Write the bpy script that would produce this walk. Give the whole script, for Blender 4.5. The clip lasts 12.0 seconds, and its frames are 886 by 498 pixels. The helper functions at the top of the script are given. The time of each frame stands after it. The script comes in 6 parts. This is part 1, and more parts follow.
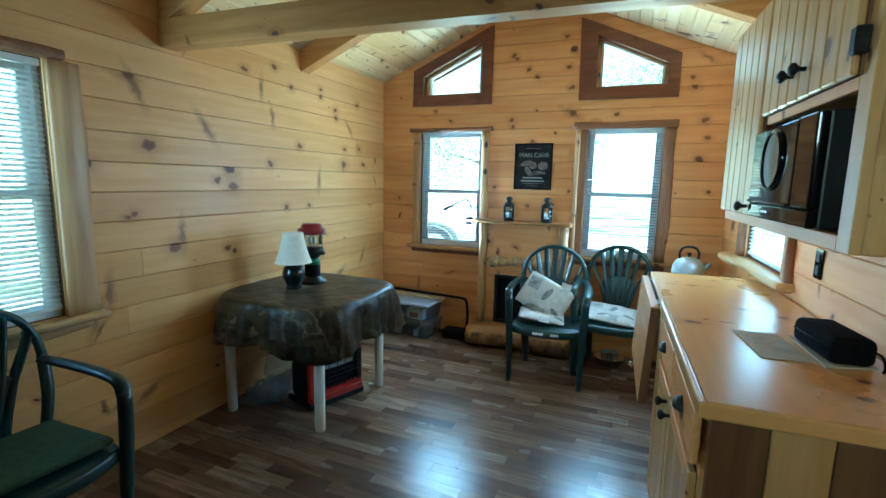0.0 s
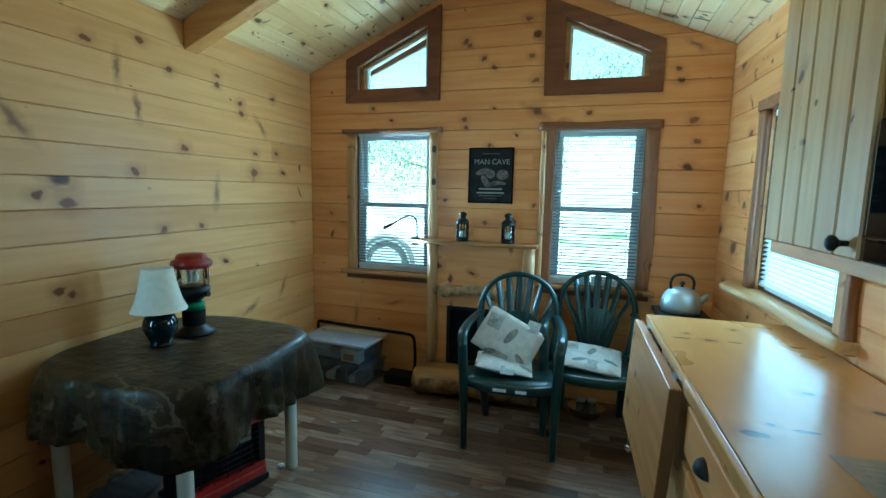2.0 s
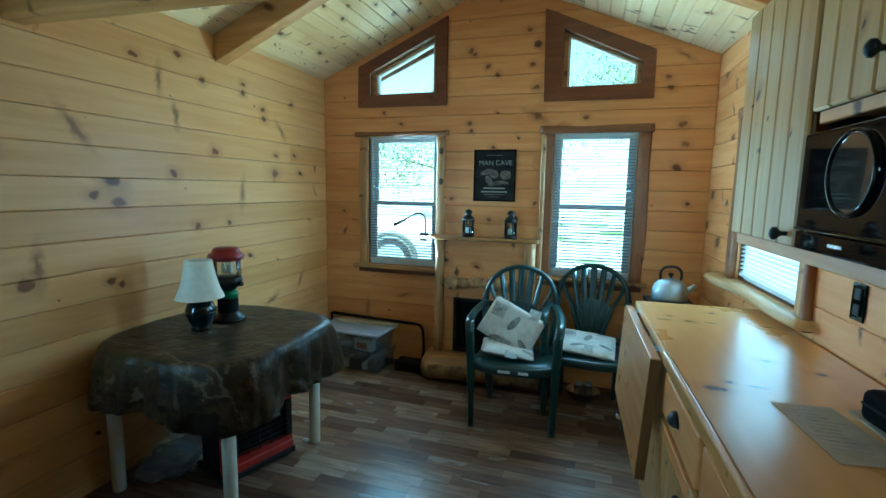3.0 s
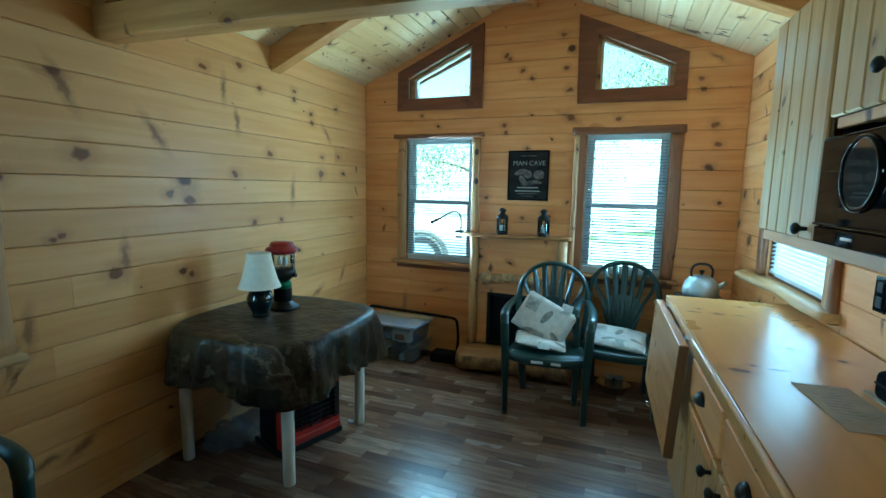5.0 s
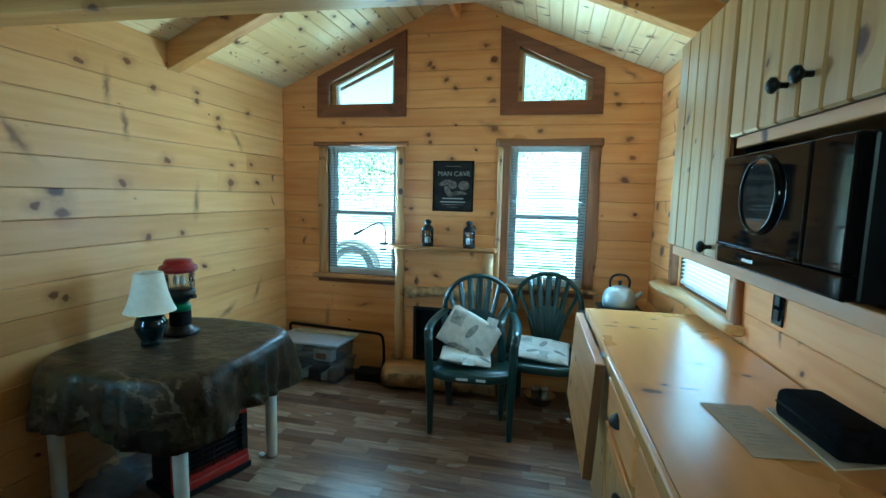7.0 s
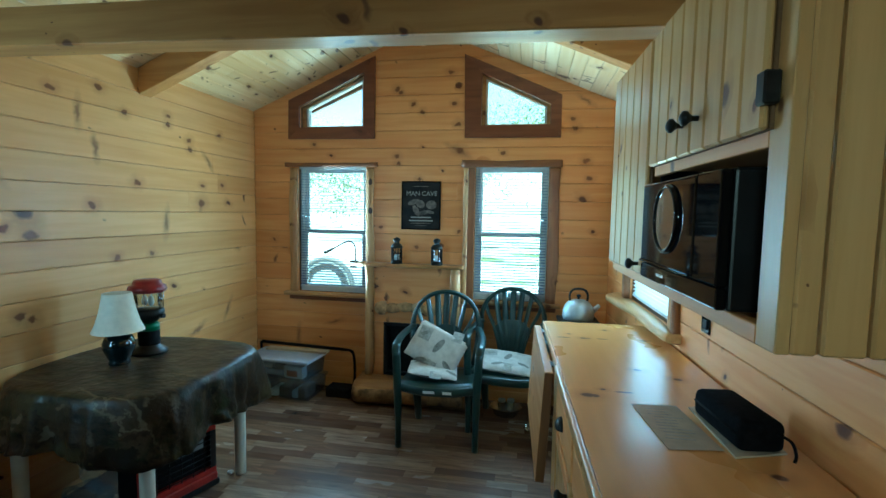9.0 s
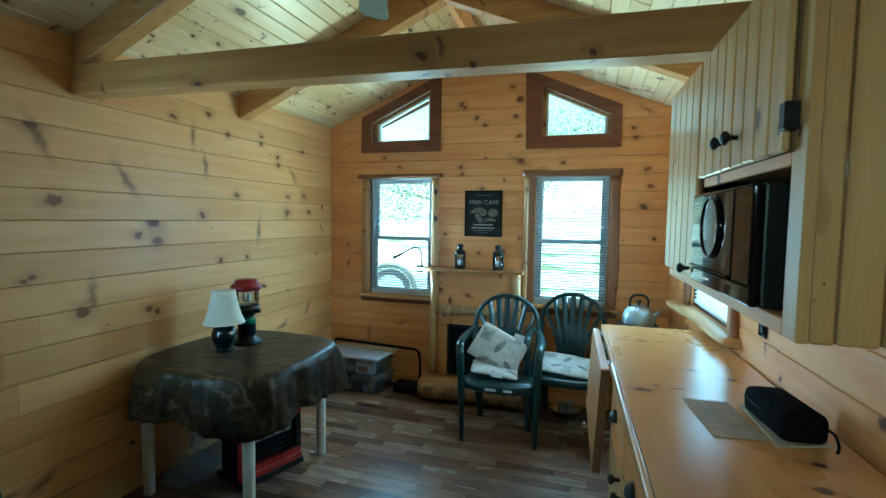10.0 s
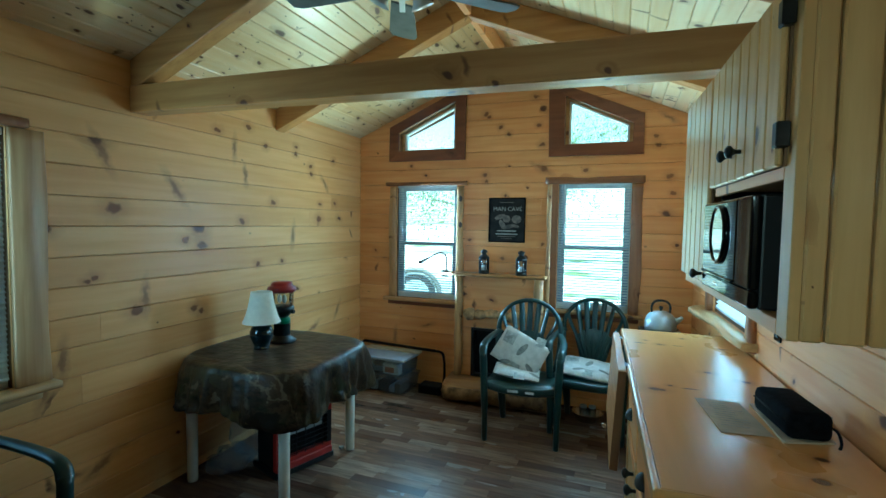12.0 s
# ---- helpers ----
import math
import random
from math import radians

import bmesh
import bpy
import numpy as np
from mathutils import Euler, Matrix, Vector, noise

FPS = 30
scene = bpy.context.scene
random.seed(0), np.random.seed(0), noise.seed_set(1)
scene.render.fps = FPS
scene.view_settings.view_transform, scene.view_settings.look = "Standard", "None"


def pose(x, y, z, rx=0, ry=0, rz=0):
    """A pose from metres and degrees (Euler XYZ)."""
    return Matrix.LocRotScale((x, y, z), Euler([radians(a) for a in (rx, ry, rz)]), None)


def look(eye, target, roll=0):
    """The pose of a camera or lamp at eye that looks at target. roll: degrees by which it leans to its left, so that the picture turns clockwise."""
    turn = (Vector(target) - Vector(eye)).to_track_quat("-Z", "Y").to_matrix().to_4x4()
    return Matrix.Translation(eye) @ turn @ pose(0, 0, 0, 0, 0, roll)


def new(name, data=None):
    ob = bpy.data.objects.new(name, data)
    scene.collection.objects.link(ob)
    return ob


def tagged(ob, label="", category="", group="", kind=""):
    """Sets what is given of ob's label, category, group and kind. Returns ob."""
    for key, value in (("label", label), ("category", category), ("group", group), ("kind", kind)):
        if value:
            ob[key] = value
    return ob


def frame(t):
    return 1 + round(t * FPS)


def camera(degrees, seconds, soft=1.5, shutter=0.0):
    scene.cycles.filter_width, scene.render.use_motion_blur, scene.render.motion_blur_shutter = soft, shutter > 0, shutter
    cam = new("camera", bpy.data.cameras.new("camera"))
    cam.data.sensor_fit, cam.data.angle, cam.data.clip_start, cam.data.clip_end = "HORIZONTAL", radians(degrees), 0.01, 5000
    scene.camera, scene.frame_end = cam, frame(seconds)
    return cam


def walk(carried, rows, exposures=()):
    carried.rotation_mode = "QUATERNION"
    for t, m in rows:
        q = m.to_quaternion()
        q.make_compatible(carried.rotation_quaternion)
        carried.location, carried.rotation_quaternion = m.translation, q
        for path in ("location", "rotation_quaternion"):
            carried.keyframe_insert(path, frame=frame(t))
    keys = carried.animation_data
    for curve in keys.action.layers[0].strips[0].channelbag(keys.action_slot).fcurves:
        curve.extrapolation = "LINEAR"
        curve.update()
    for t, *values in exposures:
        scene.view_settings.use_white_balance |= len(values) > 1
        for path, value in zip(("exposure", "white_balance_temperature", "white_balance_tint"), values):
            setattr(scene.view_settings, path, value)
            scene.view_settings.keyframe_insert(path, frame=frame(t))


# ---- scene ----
EXPOSURE, KELVIN, TINT = 2.42, 4950, -30
cam = camera(87.5, 12.0)
PATH = [
    (0, (0.231, 0.144, 1.377), (-0.527, 1.972, 1.086), 1.2),
    (0.5, (0.176, 0.381, 1.409), (-0.534, 2.231, 1.138), 1.3),
    (1, (0.112, 0.623, 1.42), (-0.572, 2.485, 1.165), 1.2),
    (1.5, (0.086, 0.843, 1.426), (-0.577, 2.715, 1.183), 1.2),
    (2, (0.087, 0.864, 1.404), (-0.515, 2.754, 1.152), 1.1),
    (2.5, (0.099, 0.776, 1.396), (-0.445, 2.683, 1.135), 1.2),
    (3, (0.109, 0.627, 1.411), (-0.493, 2.517, 1.151), 1.0),
    (3.5, (0.146, 0.546, 1.431), (-0.531, 2.407, 1.156), 1.0),
    (5.3, (0.099, 0.45, 1.4), (-0.613, 2.301, 1.137), 1.0),
    (5.5, (0.105, 0.469, 1.391), (-0.599, 2.321, 1.115), 1.0),
    (6, (0.079, 0.465, 1.35), (-0.616, 2.318, 1.064), 1.1),
    (6.5, (0.089, 0.541, 1.386), (-0.527, 2.427, 1.131), 1.2),
    (7, (0.149, 0.595, 1.436), (-0.303, 2.53, 1.208), 1.3),
    (7.2, (0.175, 0.58, 1.446), (-0.21, 2.531, 1.23), 1.3),
    (8.8, (0.206, 0.532, 1.454), (-0.086, 2.504, 1.294), 1.1),
    (9, (0.242, 0.496, 1.458), (-0.118, 2.457, 1.301), 1.0),
    (9.5, (0.29, 0.394, 1.458), (-0.223, 2.321, 1.311), 0.8),
    (10, (0.265, 0.3, 1.464), (-0.344, 2.2, 1.333), 0.8),
    (10.5, (0.266, 0.193, 1.468), (-0.404, 2.074, 1.353), 0.9),
    (11, (0.277, 0.164, 1.468), (-0.429, 2.033, 1.361), 0.7),
    (11.5, (0.275, 0.186, 1.474), (-0.439, 2.051, 1.368), 0.8),
    (12, (0.305, 0.188, 1.47), (-0.406, 2.054, 1.361), 0.9),
]
walk(cam, [(t, look(eye, target, roll)) for t, eye, target, roll in PATH], [(t, EXPOSURE + e, KELVIN + k, TINT + g) for t, e, k, g in ((0, 0.55, 120, 7), (1, 0.3, 80, 4), (2.5, -0.06, -20, 0), (5.5, 0.05, -50, 0), (7, 0.16, -50, 0), (9, 0.08, 50, 1), (10, 0.12, 20, 0), (12, 0.05, -50, -1))])

# ---- world, sun, exposure ----
world = bpy.data.worlds.new("sky")
scene.world = world
world.use_nodes = True
wn = world.node_tree
sky = wn.nodes.new("ShaderNodeTexSky")
sky.sky_type = "NISHITA"
sky.sun_disc = False
sky.sun_elevation = radians(58)
sky.sun_rotation = radians(172)
wn.nodes["Background"].inputs["Strength"].default_value = 0.12
wn.links.new(sky.outputs[0], wn.nodes["Background"].inputs["Color"])
sun = new("sun", bpy.data.lights.new("sun", "SUN"))
sun.data.energy, sun.data.angle, sun.data.color = 5.0, radians(0.5), (1.0, 0.95, 0.86)
sun.matrix_world = look((0, 0, 0), (0.12, 0.5, -0.86))


def window_light(x, y, z, aim, wide, high, watts, spread, color=(0.71, 0.97, 1.36)):
    """Daylight entering at a window's opening, thrown towards aim."""
    la = bpy.data.lights.new("window_light", "AREA")
    la.shape, la.size, la.size_y = "RECTANGLE", wide, high
    la.energy, la.spread, la.color = watts, radians(spread), color
    ob = new("window_light", la)
    ob.matrix_world = look((x, y, z), (x + aim[0], y + aim[1], z + aim[2]))


GROUND_TINT = (0.95, 1.0, 0.86)
# gable-end sashes: sunlit ground thrown up to the ceiling, sky thrown down to the floor, both thrown aside
for wx in (-1.325, 0.108):
    window_light(wx, 3.96, 0.93, (0, -0.66, 0.75), 0.5, 0.12, 0.74, 80, GROUND_TINT)
    window_light(wx, 3.96, 1.5, (0, -0.72, -0.69), 0.5, 0.25, 0.5, 80)
window_light(0.13, 3.96, 1.31, (-0.87, -0.5, 0), 0.12, 0.95, 0.85, 100)
window_light(-1.34, 3.96, 1.31, (0.90, -0.39, 0.24), 0.12, 0.95, 2.3, 84)
# slanted gable windows: sky thrown down
for wx in (-1.30, 0.10):
    window_light(wx, 3.97, 2.26, (0, -0.5, -0.866), 0.42, 0.14, 0.08, 78)
# side windows and the window behind
window_light(-1.95, 1.03, 1.3, (0.6, 0.8, 0.1), 0.12, 0.95, 0.75, 110)
window_light(0.90, 3.03, 1.38, (-1, -0.04, 0), 0.66, 0.78, 1.25, 175)
window_light(-0.55, -2.47, 1.95, (1.3, 3.8, -0.6), 0.55, 0.4, 0.31, 42, (0.92, 1.0, 1.0))


# ---- node helpers ----
class Nodes:
    def __init__(self, name):
        self.mat = bpy.data.materials.new(name)
        self.mat.use_nodes = True
        self.t = self.mat.node_tree
        self.bsdf = self.t.nodes["Principled BSDF"]

    def add(self, kind, **props):
        n = self.t.nodes.new("ShaderNode" + kind)
        for key, value in props.items():
            if key == "operation":
                n.operation = value
            elif key == "blend":
                n.data_type, n.blend_type = "RGBA", value
            elif key == "feature":
                n.feature = value
        return n

    def link(self, a, b):
        self.t.links.new(a, b)

    def math(self, op, a, b=None, clamp=False):
        n = self.add("Math", operation=op)
        n.use_clamp = clamp
        for i, v in enumerate((a, b)):
            if v is None:
                continue
            if isinstance(v, (int, float)):
                n.inputs[i].default_value = v
            else:
                self.link(v, n.inputs[i])
        return n.outputs[0]

    def mix(self, fac, a, b, blend="MIX"):
        n = self.add("Mix", blend=blend)
        for i, v in ((0, fac), (6, a), (7, b)):
            if isinstance(v, (int, float)):
                n.inputs[i].default_value = v
            elif isinstance(v, tuple):
                n.inputs[i].default_value = (*v, 1)
            else:
                self.link(v, n.inputs[i])
        return n.outputs[2]

    def ramp(self, fac, stops):
        n = self.add("ValToRGB")
        r = n.color_ramp
        while len(r.elements) < len(stops):
            r.elements.new(0.5)
        for e, (p, c) in zip(r.elements, stops):
            e.position = p
            e.color = (*c, 1) if isinstance(c, tuple) else (c, c, c, 1)
        self.link(fac, n.inputs[0])
        return n.outputs[0]

    def coords(self, scale=(1, 1, 1), rand=True, turn=(0, 0, 0)):
        """Object coordinates, moved by each piece's own random number."""
        c = self.add("TexCoord")
        m = self.add("Mapping")
        m.inputs["Scale"].default_value = scale
        m.inputs["Rotation"].default_value = turn
        src = c.outputs["Object"]
        if rand:
            info = self.add("ObjectInfo")
            off = self.math("MULTIPLY", info.outputs["Random"], 37.0)
            comb = self.add("CombineXYZ")
            for i in range(3):
                self.link(off, comb.inputs[i])
            a = self.add("VectorMath")
            a.operation = "ADD"
            self.link(src, a.inputs[0])
            self.link(comb.outputs[0], a.inputs[1])
            src = a.outputs[0]
        self.link(src, m.inputs["Vector"])
        return m.outputs[0]

    def noise(self, vec, scale, detail=4.0, rough=0.55, distortion=0.0):
        n = self.add("TexNoise")
        n.inputs["Scale"].default_value = scale
        n.inputs["Detail"].default_value = detail
        n.inputs["Roughness"].default_value = rough
        n.inputs["Distortion"].default_value = distortion
        self.link(vec, n.inputs["Vector"])
        return n.outputs[0]

    def bump(self, height, strength, distance=0.002):
        b = self.add("Bump")
        b.inputs["Strength"].default_value = strength
        b.inputs["Distance"].default_value = distance
        self.link(height, b.inputs["Height"])
        self.link(b.outputs[0], self.bsdf.inputs["Normal"])

    def done(self, color=None, rough=0.5, metal=0.0, spec=0.5, coat=0.0, coat_rough=0.1):
        for key, v in (("Base Color", color), ("Roughness", rough), ("Metallic", metal), ("Specular IOR Level", spec),
                       ("Coat Weight", coat), ("Coat Roughness", coat_rough)):
            if v is None:
                continue
            if isinstance(v, tuple):
                self.bsdf.inputs[key].default_value = (*v, 1)
            elif isinstance(v, (int, float)):
                self.bsdf.inputs[key].default_value = v
            else:
                self.link(v, self.bsdf.inputs[key])
        return self.mat


def placed_knots(n, first, second, dots, spikes, wander=0.022):
    """Nearness to knots that lie at given places: dots (u, v, radius), spikes (u, v, half length, turn)."""
    raw = n.add("SeparateXYZ")
    n.link(n.add("TexCoord").outputs["Object"], raw.inputs[0])
    flat = n.add("CombineXYZ")
    n.link(raw.outputs[first], flat.inputs[0])
    n.link(raw.outputs[second], flat.inputs[1])
    jitter = n.add("TexNoise")
    jitter.inputs["Scale"].default_value = 24.0
    jitter.inputs["Detail"].default_value = 3.0
    n.link(flat.outputs[0], jitter.inputs["Vector"])
    at = n.add("VectorMath")
    at.operation = "MULTIPLY_ADD"
    n.link(jitter.outputs["Color"], at.inputs[0])
    at.inputs[1].default_value = (wander * 2, wander * 2, 0)
    off = n.add("VectorMath")
    off.operation = "ADD"
    n.link(flat.outputs[0], off.inputs[0])
    off.inputs[1].default_value = (-wander, -wander, 0)
    n.link(off.outputs[0], at.inputs[2])
    best = []
    for sizes, marks in (((1.25, 1.0), dots), ((1.0, 0.24), spikes)):
        low = None
        for mark in marks:
            m = n.add("Mapping")
            m.vector_type = "TEXTURE"
            m.inputs["Location"].default_value = (mark[0], mark[1], 0)
            m.inputs["Rotation"].default_value = (0, 0, mark[3] if len(mark) > 3 else 0.0)
            m.inputs["Scale"].default_value = (mark[2] * sizes[0], mark[2] * sizes[1], 1)
            n.link(at.outputs[0], m.inputs["Vector"])
            flatten = n.add("VectorMath")
            flatten.operation = "MULTIPLY"
            flatten.inputs[1].default_value = (1, 1, 0)
            n.link(m.outputs[0], flatten.inputs[0])
            d = n.add("VectorMath")
            d.operation = "LENGTH"
            n.link(flatten.outputs[0], d.inputs[0])
            low = d.outputs["Value"] if low is None else n.math("MINIMUM", low, d.outputs["Value"])
        best.append(low)
    return best


def timber(name, axis, light, dark, knot=(0.10, 0.032, 0.011), knots=0.42, size=1.0, rough=0.46, island=False, coat=0.16, rand=True, figure=1.0, spikes=0.6, wobble=1.0, placed=None):
    """Varnished knotty softwood whose grain runs along one axis of the object."""
    n = Nodes(name)
    lo, hi = 0.07, 1.0
    stretch = tuple(lo if a == axis else hi for a in "xyz")
    g = n.coords(stretch, rand)
    # knots: few cells of a flat Voronoi field keep a knot
    raw = n.add("SeparateXYZ")
    n.link(n.coords((1, 1, 1), rand), raw.inputs[0])
    along = raw.outputs["XYZ".index(axis.upper())]
    o1, o2 = [raw.outputs[i] for i in range(3) if "xyz"[i] != axis]
    across = n.math("ADD", o1, o2)
    flat = n.add("CombineXYZ")
    n.link(n.math("ADD", n.math("MULTIPLY", along, 0.8), n.math("MULTIPLY", across, 0.35)), flat.inputs[0])
    n.link(across, flat.inputs[1])
    warp = n.noise(flat.outputs[0], 14.0, 2.0)
    kv = n.add("VectorMath")
    kv.operation = "MULTIPLY_ADD"
    wc = n.add("CombineXYZ")
    for i in range(2):
        n.link(warp, wc.inputs[i])
    n.link(wc.outputs[0], kv.inputs[0])
    kv.inputs[1].default_value = (0.05 * wobble, 0.035 * wobble, 0.03)
    n.link(flat.outputs[0], kv.inputs[2])
    v = n.add("TexVoronoi")
    v.voronoi_dimensions = "2D"
    v.inputs["Scale"].default_value = 5.2 / size
    v.inputs["Randomness"].default_value = 0.85
    n.link(kv.outputs[0], v.inputs["Vector"])
    sep = n.add("SeparateColor")
    n.link(v.outputs["Color"], sep.inputs[0])
    keep = n.math("LESS_THAN", sep.outputs[0], knots)
    radius = n.math("MULTIPLY_ADD", n.math("POWER", sep.outputs[1], 2.2), 0.15)
    radius.node.inputs[2].default_value = 0.06
    near = n.math("DIVIDE", v.outputs["Distance"], radius)
    core = n.math("MULTIPLY", n.ramp(near, ((0.0, 1.0), (0.62, 0.92), (1.0, 0.0))), keep)
    halo = n.math("MULTIPLY", n.ramp(n.math("MULTIPLY", near, 0.36), ((0.0, 1.0), (0.35, 0.55), (1.0, 0.0))), keep)
    # grain lines, bent round the knots
    gv = n.add("VectorMath")
    gv.operation = "ADD"
    hc = n.add("CombineXYZ")
    hs = n.math("MULTIPLY", halo, 0.05)
    for i in range(3):
        n.link(hs, hc.inputs[i])
    n.link(g, gv.inputs[0])
    n.link(hc.outputs[0], gv.inputs[1])
    rings = n.noise(gv.outputs[0], 26.0, 3.0, 0.5, 0.35)
    fine = n.noise(g, 190.0, 2.0, 0.6)
    cloud = n.noise(n.coords((0.5, 0.5, 0.5), rand), 3.1, 3.0)
    if island:
        var = n.add("NewGeometry").outputs["Random Per Island"]
    else:
        var = n.add("ObjectInfo").outputs["Random"]
    col = n.mix(n.math("MULTIPLY", n.ramp(rings, ((0.36, 0.0), (0.66, 1.0))), figure), light, dark)
    col = n.mix(n.math("MULTIPLY", n.ramp(fine, ((0.35, 0.0), (0.75, 1.0))), 0.22 * figure), col, dark)
    tone = n.ramp(var, ((0.0, (0.80, 0.72, 0.60)), (0.35, (0.96, 0.93, 0.88)), (0.7, (1.03, 1.03, 1.03)), (1.0, (1.10, 1.12, 1.14))))
    col = n.mix(0.8, col, tone, "MULTIPLY")
    col = n.mix(n.math("MULTIPLY", n.ramp(cloud, ((0.35, 0.0), (0.75, 1.0))), 0.35), col, tuple(c * f for c, f in zip(dark, (0.95, 0.82, 0.7))))
    col = n.mix(n.math("MULTIPLY", halo, n.ramp(warp, ((0.4, 0.45), (0.62, 1.0)))), col, tuple(c * f for c, f in zip(dark, (0.5, 0.38, 0.28))))
    # spike knots lying across the board
    sp = n.add("CombineXYZ")
    n.link(n.math("ADD", n.math("MULTIPLY", along, 2.6), n.math("MULTIPLY", across, n.math("MULTIPLY", n.math("SUBTRACT", var, 0.5), 3.2))), sp.inputs[0])
    n.link(n.math("MULTIPLY", across, 0.85), sp.inputs[1])
    sv = n.add("VectorMath")
    sv.operation = "MULTIPLY_ADD"
    n.link(wc.outputs[0], sv.inputs[0])
    sv.inputs[1].default_value = (0.16, 0.05, 0)
    n.link(sp.outputs[0], sv.inputs[2])
    v2 = n.add("TexVoronoi")
    v2.voronoi_dimensions = "2D"
    v2.inputs["Scale"].default_value = 3.1 / size
    n.link(sv.outputs[0], v2.inputs["Vector"])
    s2 = n.add("SeparateColor")
    n.link(v2.outputs["Color"], s2.inputs[0])
    spike = n.math("MULTIPLY", n.ramp(v2.outputs["Distance"], ((0.05, 1.0), (0.15, 0.0))), n.math("LESS_THAN", s2.outputs[0], knots * spikes))
    col = n.mix(n.math("MULTIPLY", spike, n.ramp(warp, ((0.35, 0.35), (0.6, 0.95)))), col, (0.12, 0.042, 0.014))
    # clusters of pin knots
    v3 = n.add("TexVoronoi")
    v3.voronoi_dimensions = "2D"
    v3.inputs["Scale"].default_value = 19.0 / size
    n.link(kv.outputs[0], v3.inputs["Vector"])
    s3 = n.add("SeparateColor")
    n.link(v3.outputs["Color"], s3.inputs[0])
    spot = n.ramp(n.noise(flat.outputs[0], 3.4 / size, 1.0), ((0.56, 0.0), (0.6, 1.0)))
    pin = n.math("MULTIPLY", n.ramp(n.math("DIVIDE", v3.outputs["Distance"], n.math("ADD", n.math("MULTIPLY", s3.outputs[1], 0.2), 0.05)), ((0.55, 1.0), (1.0, 0.0))),
                 n.math("MULTIPLY", n.math("LESS_THAN", s3.outputs[0], knots * 0.55), spot))
    col = n.mix(n.math("MULTIPLY", pin, 0.9), col, knot)
    col = n.mix(core, col, knot)
    if placed:
        dot, streak = placed_knots(n, *placed)
        col = n.mix(n.math("MULTIPLY", n.ramp(n.math("MULTIPLY", streak, 0.4), ((0.0, 1.0), (0.25, 0.8), (0.42, 0.35), (0.9, 0.0))), 0.85), col, (0.21, 0.092, 0.034))
        col = n.mix(n.math("MULTIPLY", n.ramp(n.math("MULTIPLY", dot, 0.35), ((0.2, 0.6), (0.95, 0.0))), 0.8), col, (0.40, 0.17, 0.055))
        col = n.mix(n.math("MULTIPLY", n.ramp(dot, ((0.6, 1.0), (1.0, 0.0))), 0.92), col, (0.185, 0.068, 0.018))
    rg = n.math("ADD", n.math("MULTIPLY", rings, 0.18 * figure), rough - 0.09 * figure)
    n.bump(n.math("ADD", n.math("MULTIPLY", rings, 0.6), n.math("MULTIPLY", fine, 0.4)), 0.12 * figure, 0.002)
    return n.done(col, rg, 0.0, 0.4, coat, 0.22)


def painted(name, color, rough=0.45, grain=0.12, scale=14.0, metal=0.0, spec=0.5, bump=0.05, coat=0.0, vary=0.16):
    """A plain coloured surface with faint mottling and relief."""
    n = Nodes(name)
    c = n.coords()
    a = n.noise(c, scale, 5.0)
    b = n.noise(c, scale * 9, 3.0)
    lo = tuple(v * (1 - grain * 1.6) for v in color)
    hi = tuple(min(1.0, v * (1 + grain)) for v in color)
    col = n.mix(n.ramp(a, ((0.3, 0.0), (0.7, 1.0))), lo, hi)
    rg = n.math("ADD", n.math("MULTIPLY", b, vary), rough - vary / 2)
    n.bump(n.math("ADD", n.math("MULTIPLY", a, 0.5), n.math("MULTIPLY", b, 0.5)), bump, 0.002)
    return n.done(col, rg, metal, spec, coat)


PINE_L, PINE_D = (0.80, 0.43, 0.165), (0.70, 0.32, 0.105)
M = {}
M["pine_x"] = timber("pine_x", "x", PINE_L, PINE_D)
M["pine_y"] = timber("pine_y", "y", PINE_L, PINE_D)
END_DOTS = ((-0.366, 2.516, 0.02), (-0.781, 2.398, 0.02), (-0.759, 2.372, 0.015), (-0.654, 2.286, 0.016), (-0.583, 2.226, 0.016), (-0.339, 2.284, 0.016),
            (-0.302, 2.13, 0.02), (-0.316, 2.122, 0.015), (0.535, 2.151, 0.018), (0.556, 2.086, 0.02), (-0.288, 1.929, 0.024), (0.04, 1.912, 0.015),
            (-0.912, 1.335, 0.016), (-0.285, 1.313, 0.016), (-0.62, 1.182, 0.016), (-1.833, 1.212, 0.016), (-0.605, 1.715, 0.015), (0.639, 1.85, 0.022),
            (0.669, 1.723, 0.018), (-1.416, 2.526, 0.016), (-0.78, 1.888, 0.018), (-0.771, 1.838, 0.015), (-1.475, 1.986, 0.015), (-0.397, 0.957, 0.016),
            (-0.781, 0.949, 0.016))
END_SPIKES = ((-0.30, 1.925, 0.07, -0.5), (-0.05, 1.18, 0.05, 1.4), (-1.62, 0.42, 0.06, 1.5), (-1.30, 0.55, 0.05, 0.3), (0.62, 2.28, 0.05, -0.6))
M["pine_end"] = timber("pine_end", "x", PINE_L, PINE_D, knots=0.1, spikes=0.5, coat=0.08, placed=(0, 2, END_DOTS, END_SPIKES))
